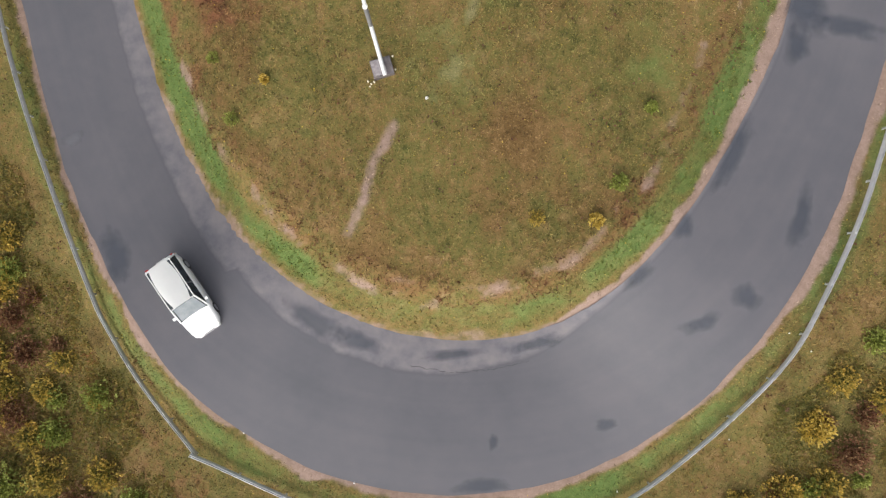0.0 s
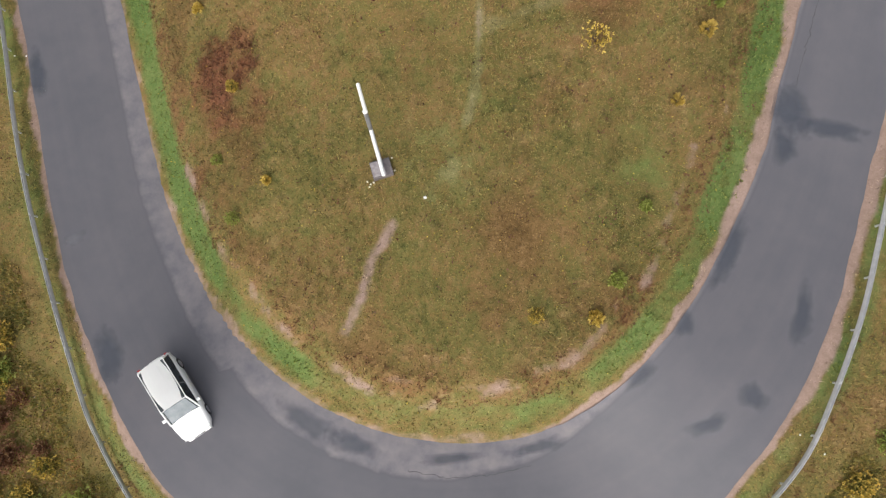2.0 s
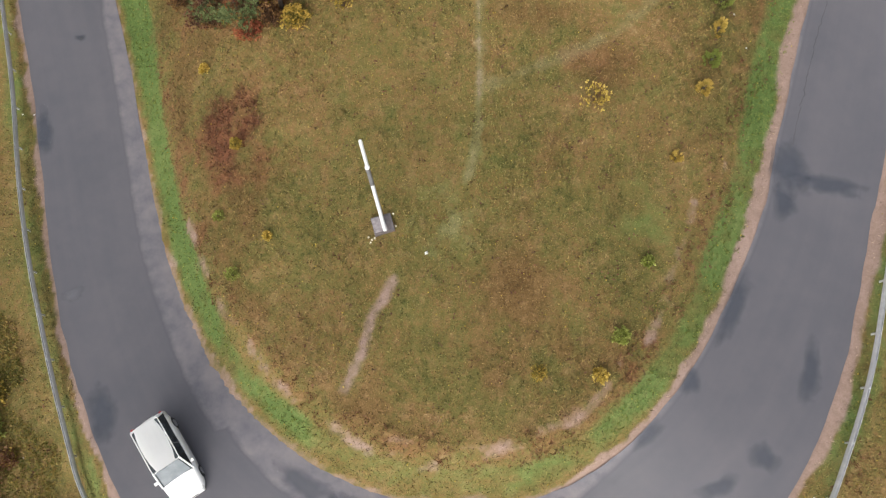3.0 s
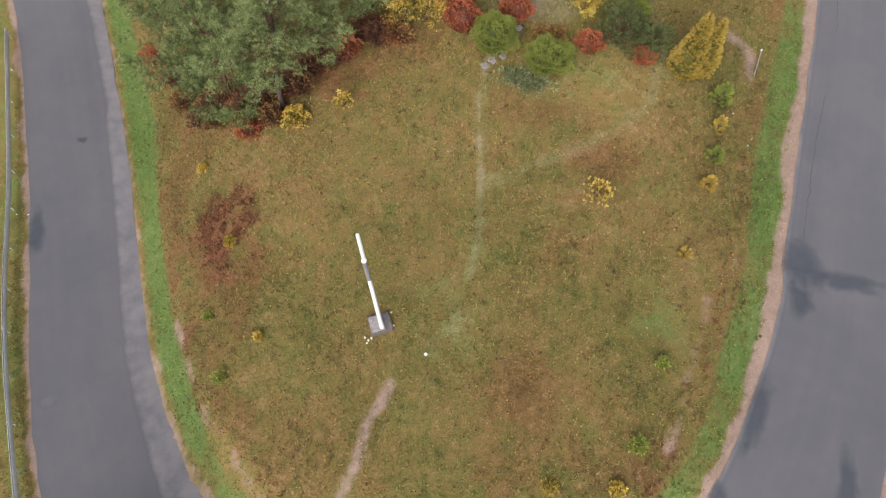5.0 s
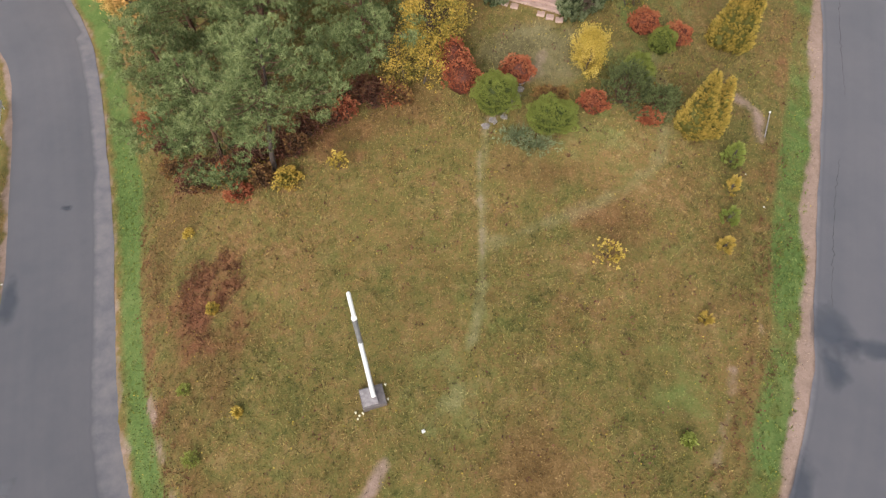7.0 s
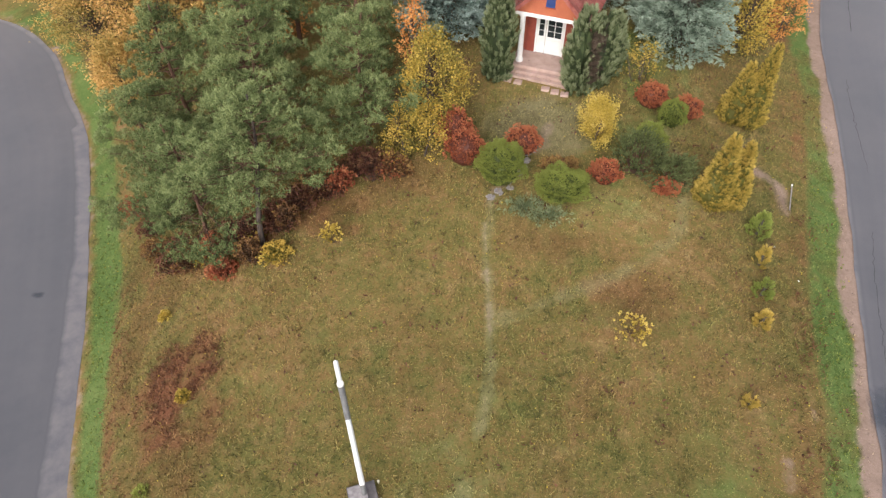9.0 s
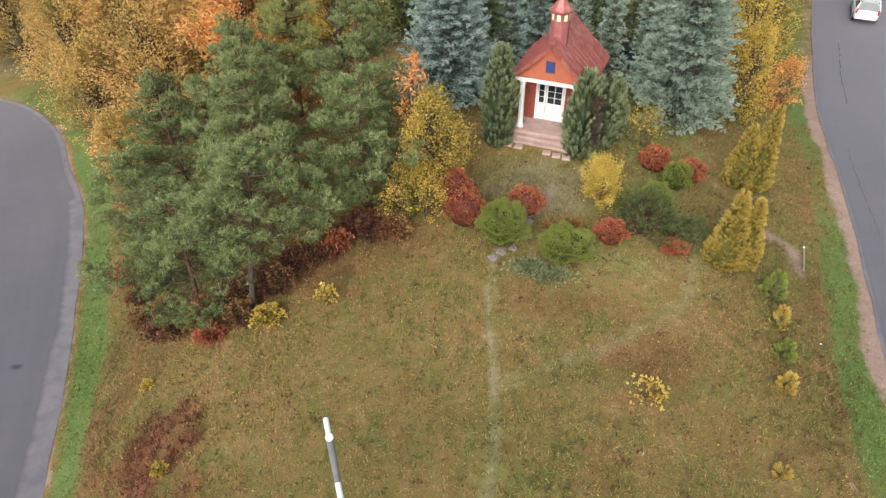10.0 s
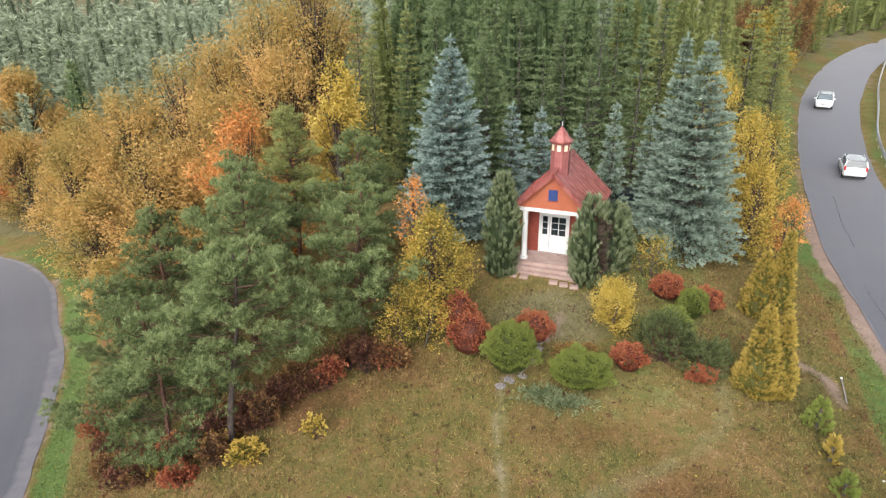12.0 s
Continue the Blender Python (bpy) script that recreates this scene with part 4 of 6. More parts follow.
def column(x, y, height, radius, seed, label, leaf, name="juniper", category="juniper", lean=0.0, bare=None, waist=0.45, spray=0.2, count=2600, taper=0.6, flare=0.45, core=True, flames=62):
    """A dense upright evergreen: feathery sprays that point up and out over an inner cone darkened for shade."""
    r = np.random.default_rng(seed)
    root = thing(name, pose(x, y, gz(x, y) - 0.05), label, category)
    part("trunk", tube([(0, 0, 0), (lean * 0.4, 0, height * 0.5), (lean, 0, height * 0.92)], [0.07, 0.05, 0.015], 7), bark_grey, root)
    # upright flames of foliage, pale at the tip and dark at the foot, painting shade between them
    n = int(flames * height * radius ** 0.5)
    hc, ac, big = r.uniform(0.0, 0.95, n) ** 1.1, np.arange(n) * 2.39996 + r.normal(0, 0.3, n), r.uniform(0.72, 1.08, n)
    pick, t = r.integers(0, n, count), r.uniform(0, 1, count)
    flame = 2.1 * spray * r.uniform(0.7, 1.3, n)[pick] * (1 - 0.5 * hc[pick])
    h = np.clip(hc[pick] + (t - 0.3) * flame / height, 0.01, 1)
    prof = np.where(hc < waist, 0.78 + 0.22 * np.sin(np.pi / 2 * hc / waist), np.clip((1 - hc) / (1 - waist), 0, 1) ** taper)[pick]
    a = ac[pick] + r.normal(0, 0.06, count) * (1.15 - t) / (radius * (0.25 + prof))
    rel = big[pick] * (0.9 + 0.1 * t)
    d = radius * prof * rel + (t - 0.4) * flame * flare * 0.45 + r.normal(0, 0.05, count) * (1.1 - t)
    out = np.stack([np.cos(a), np.sin(a), np.zeros(count)], 1)
    C = out * np.maximum(d, 0)[:, None] + np.stack([lean * h, 0 * h, h * height], 1)
    if bare is not None:
        keep = ((out @ np.array(bare)) < 0.8) | (np.abs(h - 0.45) > 0.3)
        dead = ~keep & (r.uniform(size=count) < 0.6)
        dv, df = sprays(C[dead] - out[dead] * 0.12, unit(out[dead] + (0, 0, 0.6)), spray, spray * 0.2, 6, 0.5, r, jitter=0.03)
        part("dead_foliage", crown_mesh(dv, df, t[dead], 6), dead_leaf, root, "brown dead foliage")
        C, out, h, t = C[keep], out[keep], h[keep], t[keep]
    D = unit(out * flare + np.stack([0 * h, 0 * h, 1 + 0 * h], 1))
    v, f = sprays(C, D, spray, spray * 0.24, 7, 0.26, r, jitter=0.02)
    body = [(lean * q, 0, q * height, w, w) for q in (0.03, 0.15, 0.3, 0.45, 0.6, 0.75, 0.88, 0.97) for w in (0.74 * radius * (0.78 + 0.22 * math.sin(math.pi / 2 * q / waist) if q < waist else ((1 - q) / (1 - waist)) ** taper),)]
    if bare is not None:
        body = [(x0 - 0.3 * radius * bare[0], y0 - 0.3 * radius * bare[1], z0, w * 0.8, w * 0.8) for x0, y0, z0, w, _ in body]
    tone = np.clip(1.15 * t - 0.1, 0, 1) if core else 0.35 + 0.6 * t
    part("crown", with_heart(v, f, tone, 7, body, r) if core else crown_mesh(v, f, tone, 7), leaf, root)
    # inner twigs
    tw = []
    for i in range(60 if core else 12):
        hh, aa = r.uniform(0.05, 0.9), r.uniform(0, 6.28)
        p = np.array([lean * hh, 0, hh * height])
        tw.append((np.array([p, p + (math.cos(aa) * radius * 0.6, math.sin(aa) * radius * 0.6, 0.35)]), np.array([0.015, 0.005])))
    part("branchwork", tubes_mesh("branchwork", tw, 3), twig_mat, root)["kind"] = "stuff"
    return root


def cushion(x, y, rx, ry, height, seed, label, leaf, name="shrub", category="shrub", count=1500, size=0.12, shape="needle", loose=0.3, tiers=0, blades=5, twigs=40, dense=False):
    """A rounded or spreading bush of short sprays; tiers gives clipped cloud layers."""
    r = np.random.default_rng(seed)
    root = thing(name, pose(x, y, gz(x, y) - 0.03), label, category)
    u = unit(r.normal(size=(count, 3)))
    u[:, 2] = np.abs(u[:, 2]) * 1.05 - 0.12
    lump = 1 + 0.12 * np.sin(4 * np.arctan2(u[:, 1], u[:, 0]) + seed + 5 * u[:, 2]) + 0.08 * np.sin(9 * u[:, 0] + 7 * u[:, 1] + seed)
    if tiers:
        lump = lump + 0.13 * np.cos(2 * np.pi * tiers * u[:, 2] + 2 * u[:, 0])
    rad = lump * (1 - loose * r.uniform(0, 1, count) ** 1.5)
    C = u * rad[:, None] * (rx, ry, height * 0.62) + (0, 0, height * 0.38)
    C[:, 2] = np.maximum(C[:, 2], 0.04)
    D = unit(u + (0, 0, 0.35))
    v, f = sprays(C, D, size, size * (0.3 if shape == "needle" else 0.75), blades, 0.45, r, shape, jitter=size * 0.25)
    tw = [(np.array([(0.1 * p[0], 0.1 * p[1], 0.0), (0.6 * p[0], 0.6 * p[1], 0.5 * p[2]), tuple(p)]), np.array([0.014, 0.008, 0.003])) for p in C[r.choice(count, min(twigs, count), False)]]
    part("branchwork", tubes_mesh("branchwork", tw, 4), twig_mat, root)["kind"] = "stuff"
    # Tone paler on top, darker below and in the tiers: shade painted in.
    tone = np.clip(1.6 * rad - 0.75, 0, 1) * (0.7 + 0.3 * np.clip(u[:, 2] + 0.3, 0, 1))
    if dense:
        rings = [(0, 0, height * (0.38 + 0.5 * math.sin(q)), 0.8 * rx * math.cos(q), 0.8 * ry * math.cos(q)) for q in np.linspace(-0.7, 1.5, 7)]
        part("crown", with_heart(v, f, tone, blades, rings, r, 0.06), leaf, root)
    else:
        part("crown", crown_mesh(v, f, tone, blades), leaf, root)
    return root


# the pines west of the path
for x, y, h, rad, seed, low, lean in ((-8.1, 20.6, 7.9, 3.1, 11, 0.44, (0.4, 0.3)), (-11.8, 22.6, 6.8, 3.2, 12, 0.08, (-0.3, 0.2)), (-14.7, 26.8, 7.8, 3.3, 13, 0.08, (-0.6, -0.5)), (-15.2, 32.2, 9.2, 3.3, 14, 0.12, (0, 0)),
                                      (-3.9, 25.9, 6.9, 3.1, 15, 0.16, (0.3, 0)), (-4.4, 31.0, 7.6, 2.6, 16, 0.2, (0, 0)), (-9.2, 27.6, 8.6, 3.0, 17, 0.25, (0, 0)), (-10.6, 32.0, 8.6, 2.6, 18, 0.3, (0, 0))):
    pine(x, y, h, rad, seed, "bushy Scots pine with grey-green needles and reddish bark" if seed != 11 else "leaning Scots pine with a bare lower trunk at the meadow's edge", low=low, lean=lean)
pine(-8.8, 36.0, 9.0, 1.9, 19, "slim pale-green larch behind the pines", low=0.3, leaf=larch_leaf, name="larch_tree", category="larch")

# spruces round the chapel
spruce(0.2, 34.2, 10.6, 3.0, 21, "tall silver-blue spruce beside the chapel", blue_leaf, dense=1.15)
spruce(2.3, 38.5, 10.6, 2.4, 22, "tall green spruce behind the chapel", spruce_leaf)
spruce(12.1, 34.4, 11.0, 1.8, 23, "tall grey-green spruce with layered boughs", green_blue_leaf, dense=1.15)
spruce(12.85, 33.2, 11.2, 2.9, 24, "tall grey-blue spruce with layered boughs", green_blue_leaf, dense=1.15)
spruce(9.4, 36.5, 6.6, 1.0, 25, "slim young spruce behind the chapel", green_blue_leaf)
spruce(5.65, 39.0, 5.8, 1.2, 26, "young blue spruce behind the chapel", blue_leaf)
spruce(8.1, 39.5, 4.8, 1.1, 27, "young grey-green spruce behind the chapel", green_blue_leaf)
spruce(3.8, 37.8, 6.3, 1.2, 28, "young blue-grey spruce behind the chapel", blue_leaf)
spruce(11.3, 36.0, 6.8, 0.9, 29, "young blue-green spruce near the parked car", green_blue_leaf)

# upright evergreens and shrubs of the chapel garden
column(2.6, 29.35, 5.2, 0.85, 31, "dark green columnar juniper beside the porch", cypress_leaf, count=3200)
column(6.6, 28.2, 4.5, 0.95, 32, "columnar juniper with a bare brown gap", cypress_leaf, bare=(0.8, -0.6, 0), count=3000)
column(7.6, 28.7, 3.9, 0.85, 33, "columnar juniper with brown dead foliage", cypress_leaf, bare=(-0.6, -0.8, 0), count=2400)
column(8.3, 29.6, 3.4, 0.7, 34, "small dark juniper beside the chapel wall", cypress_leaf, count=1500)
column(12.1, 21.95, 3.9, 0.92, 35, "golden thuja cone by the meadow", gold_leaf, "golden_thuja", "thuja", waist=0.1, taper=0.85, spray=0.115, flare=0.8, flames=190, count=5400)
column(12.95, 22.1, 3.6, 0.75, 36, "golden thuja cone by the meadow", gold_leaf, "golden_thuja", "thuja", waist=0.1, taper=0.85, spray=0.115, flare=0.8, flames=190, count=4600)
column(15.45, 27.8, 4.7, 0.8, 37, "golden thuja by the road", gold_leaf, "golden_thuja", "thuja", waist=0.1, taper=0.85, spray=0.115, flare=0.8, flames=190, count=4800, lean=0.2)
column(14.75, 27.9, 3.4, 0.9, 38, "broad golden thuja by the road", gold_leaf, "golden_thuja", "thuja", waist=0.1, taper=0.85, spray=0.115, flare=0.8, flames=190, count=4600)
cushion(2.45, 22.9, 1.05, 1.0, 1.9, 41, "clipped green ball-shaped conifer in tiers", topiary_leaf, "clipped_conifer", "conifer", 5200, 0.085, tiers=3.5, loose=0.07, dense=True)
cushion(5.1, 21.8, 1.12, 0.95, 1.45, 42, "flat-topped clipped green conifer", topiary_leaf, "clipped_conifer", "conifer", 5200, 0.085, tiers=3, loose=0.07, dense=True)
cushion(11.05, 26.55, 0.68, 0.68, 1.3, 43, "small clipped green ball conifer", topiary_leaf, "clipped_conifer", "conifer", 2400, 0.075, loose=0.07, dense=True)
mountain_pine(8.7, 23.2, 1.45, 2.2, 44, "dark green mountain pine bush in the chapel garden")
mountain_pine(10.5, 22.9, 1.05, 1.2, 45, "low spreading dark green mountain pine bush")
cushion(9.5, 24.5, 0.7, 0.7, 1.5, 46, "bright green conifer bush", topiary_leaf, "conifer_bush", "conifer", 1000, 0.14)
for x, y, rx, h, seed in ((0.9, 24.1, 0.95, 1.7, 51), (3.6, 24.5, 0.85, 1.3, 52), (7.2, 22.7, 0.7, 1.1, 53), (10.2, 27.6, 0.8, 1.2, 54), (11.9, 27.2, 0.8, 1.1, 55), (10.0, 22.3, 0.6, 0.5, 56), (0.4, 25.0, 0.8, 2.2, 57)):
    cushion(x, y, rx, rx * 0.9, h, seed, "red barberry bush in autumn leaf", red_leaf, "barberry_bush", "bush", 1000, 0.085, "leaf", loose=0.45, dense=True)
broadleaf(7.2, 24.9, 2.1, 0.74, 61, "round yellow shrub in full autumn colour", yellow_leaf, "yellow_shrub", "shrub", low=0.12, clumps=330, leaves=34, size=0.075, stems=4)
broadleaf(-0.35, 26.0, 5.2, 1.4, 62, "yellow-leaved tree beside the pines", yellow_green_leaf, "autumn_tree", "tree", low=0.05, clumps=380, leaves=34, size=0.105, stems=3)
broadleaf(-1.5, 24.8, 2.9, 1.05, 63, "yellow-green shrub under the pines", yellow_green_leaf, "autumn_shrub", "shrub", low=0.05, clumps=170, leaves=28, size=0.1, stems=3)
broadleaf(-1.5, 27.6, 6.2, 0.8, 64, "slender orange-leaved sapling by the pines", orange_leaf, "autumn_tree", "tree", low=0.5, clumps=70, leaves=16, size=0.12)
broadleaf(10.2, 29.2, 2.1, 0.85, 65, "thin olive-yellow shrub near the spruces", yellow_green_leaf, "thin_shrub", "shrub", low=0.1, clumps=60, leaves=14, size=0.1, stems=4)
broadleaf(16.9, 34.8, 5.7, 1.4, 66, "yellow-green tree by the road", yellow_green_leaf, clumps=260, leaves=30, size=0.12, low=0.06, stems=2)
broadleaf(17.7, 38.2, 7.8, 1.6, 67, "yellow birch behind the spruces", yellow_leaf, clumps=260, leaves=28, size=0.13, low=0.08, stems=2)
broadleaf(17.4, 42.0, 9.6, 1.7, 70, "tall yellow birch at the edge of the wood", yellow_leaf, clumps=240, leaves=26, size=0.14, low=0.2)
broadleaf(20.6, 37.6, 3.0, 1.1, 68, "orange-leaved shrub at the roadside", orange_leaf, "autumn_shrub", "shrub", clumps=120, leaves=24, size=0.11, low=0.05, stems=3)
broadleaf(20.4, 40.9, 7.0, 1.5, 69, "green-yellow leafy tree at the roadside", yellow_green_leaf, clumps=220, leaves=26, size=0.13, low=0.05, stems=2)
for k, (x, y, h, rad) in enumerate(((19.0, 47.5, 14.6, 2.1), (22.6, 50.5, 14.4, 2.2), (15.6, 49.0, 14.2, 2.1), (22.4, 45.6, 11.6, 1.9), (25.4, 52.0, 13.2, 2.1), (28.3, 58.2, 13.0, 2.3), (-4.8, 43.8, 11.0, 1.7), (-2.6, 46.4, 12.6, 1.9), (-6.2, 48.5, 13.0, 1.9))):
    spruce(x, y, h, rad, 800 + k, "tall green larch yellowing at the edge of the wood", larch_leaf, droop=0.1, name="larch_tree", category="larch", dense=0.5)
for k, (x, y, h, rad) in enumerate(((-0.6, 44.6, 12.6, 2.2), (2.2, 44.0, 11.4, 2.1), (4.9, 45.2, 12.8, 2.2), (7.7, 44.4, 11.8, 2.1), (10.3, 45.3, 12.6, 2.2), (12.9, 44.6, 11.4, 2.0), (6.2, 43.0, 9.6, 1.8), (9.2, 43.0, 8.8, 1.7), (3.4, 46.6, 13.6, 2.2), (11.8, 47.2, 13.4, 2.2))):
    spruce(x, y, h, rad, 830 + k, "tall dark green spruce at the edge of the wood", spruce_leaf, droop=0.35, dense=0.42)

# undergrowth along the pines
under = np.random.default_rng(71)
for k in range(36):
    f = (k + under.uniform(-0.4, 0.4)) / 35
    x, y = -13.6 + 11.4 * f + under.normal(0, 0.25), 20.9 + 3.4 * max(0, f - 0.25) ** 0.9 - 0.8 * math.sin(3 * f) * (f < 0.6) + under.uniform(0, 1.3)
    leaf, words = ((wine_leaf, "dark wine-red shrub"), (rust_leaf, "rusty brown shrub"), (yellow_green_leaf, "yellow and olive shrub"), (red_leaf, "red-leaved shrub"), (green_leaf, "green straggly shrub"))[under.choice(5, p=(0.53, 0.34, 0.08, 0.05, 0.0))]
    rx, h = under.uniform(0.45, 0.95), under.uniform(0.7, 1.7)
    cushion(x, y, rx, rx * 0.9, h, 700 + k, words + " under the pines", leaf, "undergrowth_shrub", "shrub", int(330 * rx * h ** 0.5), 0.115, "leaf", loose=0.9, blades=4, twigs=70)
for k, (x, y, rx, h, leaf, words) in enumerate(((-10.2, 19.6, 0.7, 0.9, red_leaf, "red shrub"), (-7.6, 19.7, 0.75, 0.9, yellow_green_leaf, "yellow shrub"), (-8.8, 19.9, 0.7, 1.4, rust_leaf, "orange-brown shrub"), (-15.2, 23.5, 0.9, 1.0, rust_leaf, "rusty shrub"), (-17.9, 27.6, 1.1, 1.4, red_leaf, "red-brown shrub"),
                                                (-18.3, 32.0, 1.0, 1.3, wine_leaf, "brown-red shrub"), (-16.3, 25.6, 0.8, 0.9, wine_leaf, "brown-red shrub"))):
    cushion(x, y, rx, rx * 0.9, h, 740 + k, words + " at the edge of the pines", leaf, "undergrowth_shrub", "shrub", 520, 0.1, "leaf", loose=0.85, blades=4, twigs=90)

# young bushes and seedlings in the meadow
for k, (x, y, rx, h, leaf, words) in enumerate(((7.0, 2.0, 0.32, 0.5, yellow_leaf, "small yellow seedling tree"), (8.0, 3.7, 0.38, 0.7, green_leaf, "small bright green bush"), (9.4, 7.1, 0.28, 0.6, green_leaf, "small bright green bush"), (-10.2, 6.8, 0.36, 0.6, green_leaf, "small green bush"),
                                                (-11.3, 9.9, 0.3, 0.4, green_leaf, "small green bush"), (4.3, 2.1, 0.35, 0.3, yellow_green_leaf, "low yellow-green weed"),                                                 (7.2, 15.0, 0.7, 0.9, yellow_leaf, "sparse yellow sapling"),
                                                (-8.5, 8.6, 0.2, 0.3, yellow_leaf, "tiny yellow seedling"), (-13.1, 18.5, 0.28, 0.5, yellow_leaf, "small yellow seedling"), (-5.1, 20.2, 0.5, 1.1, yellow_leaf, "thin yellow sapling"), (-10.6, 13.6, 0.3, 0.4, yellow_green_leaf, "small yellowing weed"))):
    sparse = "sapling" in words
    cushion(x, y, rx, rx, h, 100 + k, words + " in the grass", leaf, "meadow_seedling", "seedling", 110 if sparse else int(500 * rx), 0.09, "leaf" if k < 3 or sparse or k > 6 else "needle", loose=0.6, blades=5, twigs=14)
for k, (x, y, rx, h, leaf, words) in enumerate(((11.1, 12.2, 0.26, 0.5, gold_leaf, "tiny golden thuja"), (12.6, 15.7, 0.34, 0.9, gold_leaf, "small golden thuja"), (13.1, 17.2, 0.42, 1.0, young_leaf, "small green thuja"), (13.5, 18.8, 0.34, 1.1, gold_leaf, "small golden thuja"), (13.9, 20.5, 0.5, 1.4, young_leaf, "small green thuja"))):
    column(x, y, h, rx, 180 + k, words + " planted along the meadow's edge", leaf, "young_thuja", "thuja", waist=0.2, spray=0.12, count=int(1500 * rx), taper=0.8, flare=0.8, core=False)
for k, (x, y, rx, h, leaf) in enumerate(((-23.5, -0.6, 0.9, 0.9, green_leaf), (-23.8, 1.2, 1.0, 1.1, yellow_green_leaf), (-24.6, -1.8, 1.1, 1.2, yellow_green_leaf), (-23.3, -3.1, 1.0, 1.0, dock_leaf), (-22.6, -5.0, 1.1, 1.0, dock_leaf), (-24.4, -5.2, 1.3, 1.4, yellow_green_leaf), (-21.6, -7.1, 0.9, 0.8, yellow_green_leaf),
                                         (-23.3, -8.4, 1.3, 1.3, dock_leaf), (-21.0, -9.4, 1.0, 0.9, green_leaf), (-21.3, -11.6, 1.4, 1.3, yellow_green_leaf), (-18.2, -11.6, 1.1, 0.9, yellow_green_leaf), (-23.6, -12.2, 1.5, 1.5, green_leaf), (-19.6, -13.2, 1.3, 1.2, dock_leaf), (-22.4, -2.0, 0.7, 0.6, dock_leaf),
                                         (-25.6, 2.6, 1.1, 1.2, rust_leaf), (-25.8, -8.0, 1.4, 1.5, rust_leaf), (-16.4, -12.8, 0.9, 0.8, green_leaf), (19.8, -5.6, 0.9, 0.8, yellow_green_leaf), (18.8, -8.0, 1.1, 1.0, yellow_leaf), (17.2, -11.4, 1.2, 1.1, yellow_green_leaf), (21.2, -3.6, 0.9, 0.7, green_leaf),
                                         (20.6, -9.4, 1.3, 1.2, dock_leaf), (15.0, -12.2, 1.0, 0.9, yellow_green_leaf), (22.3, -6.5, 1.1, 1.0, yellow_green_leaf), (22.6, -1.2, 0.8, 0.6, yellow_green_leaf), (19.2, -12.6, 1.3, 1.2, rust_leaf))):
    words = {green_leaf: "green wild shrub", yellow_green_leaf: "yellowing wild shrub", dock_leaf: "dark red wild shrub", rust_leaf: "rusty brown wild shrub", yellow_leaf: "yellow wild shrub"}[leaf]
    cushion(x, y, rx * 0.85, rx * 0.8, h * 0.7, 140 + k, words + " beyond the guard rail", leaf, "wild_shrub", "shrub", int(380 * rx), 0.13, "leaf", loose=0.9, blades=3, twigs=26)
wild = np.random.default_rng(33)
for k in range(64):
    x, y = (wild.uniform(-30, -18), wild.uniform(-16, 5)) if k < 46 else (wild.uniform(16, 28), wild.uniform(-15, -4))
    if beside_road([x], [y])[0][0] < 4.2 + 0.8 * wild.uniform():
        continue
    leaf, words = ((yellow_green_leaf, "yellowing low shrub"), (dock_leaf, "dark red low shrub"), (green_leaf, "green low shrub"), (rust_leaf, "rusty brown low shrub"))[wild.choice(4, p=(0.4, 0.28, 0.2, 0.12))]
    rx = wild.uniform(0.35, 0.95)
    cushion(x, y, rx, rx * wild.uniform(0.8, 1.1), rx * 0.75, 400 + k, words + " beyond the guard rail", leaf, "wild_shrub", "shrub", int(300 * rx), 0.13, "leaf", loose=0.85, blades=3, twigs=22)
# grey-green blades by the stone path
cushion(3.5, 21.2, 1.1, 0.7, 0.28, 190, "tuft of pale grey-green garden leaves", pale_leaf, "garden_plant", "plant", 230, 0.17, loose=0.9, blades=4, twigs=4)
cushion(4.5, 20.7, 1.1, 0.6, 0.28, 191, "tuft of pale grey-green garden leaves", pale_leaf, "garden_plant", "plant", 210, 0.17, loose=0.9, blades=4, twigs=4)
cushion(5.2, 23.3, 0.9, 0.5, 0.6, 192, "low brown-olive shrub by the stone path", rust_leaf, "garden_plant", "plant", 500, 0.1, "leaf", loose=0.6, twigs=20)


# ---- the wayside cross ----
def wayside_cross(x, y):
    g = gz(x, y)
    root = thing("wayside_cross", pose(x, y, g, 0, 0, 16.5), "tall white tubular metal cross on a granite plinth", "cross")
    part("upright", tube([(0, 0, 0.05), (0, 0, 7.2)], 0.085, 20), steel_grey, root, "dull grey metal upright")
    part("end_cap", tube([(0, 0, 7.2), (0, 0, 7.27), (0, 0, 7.3)], [0.095, 0.095, 0.06], 20), white_paint, root, "white end cap")
    part("crossbar", tube([(0, -1.97, 5.42), (0, -1.93, 5.42), (0, 1.93, 5.42), (0, 1.97, 5.42)], [0.06, 0.075, 0.075, 0.06], 20), white_paint, root, "white crossbar")
    part("plinth", boxed(-0.55, 0.42, -0.45, 0.4, -0.1, 0.3, 0.02), dark_granite, root, "dark granite plinth")
    part("slab", boxed(-0.52, 0.1, -0.38, 0.34, 0.3, 0.38, 0.015), granite, root, "polished granite slab")
    return root


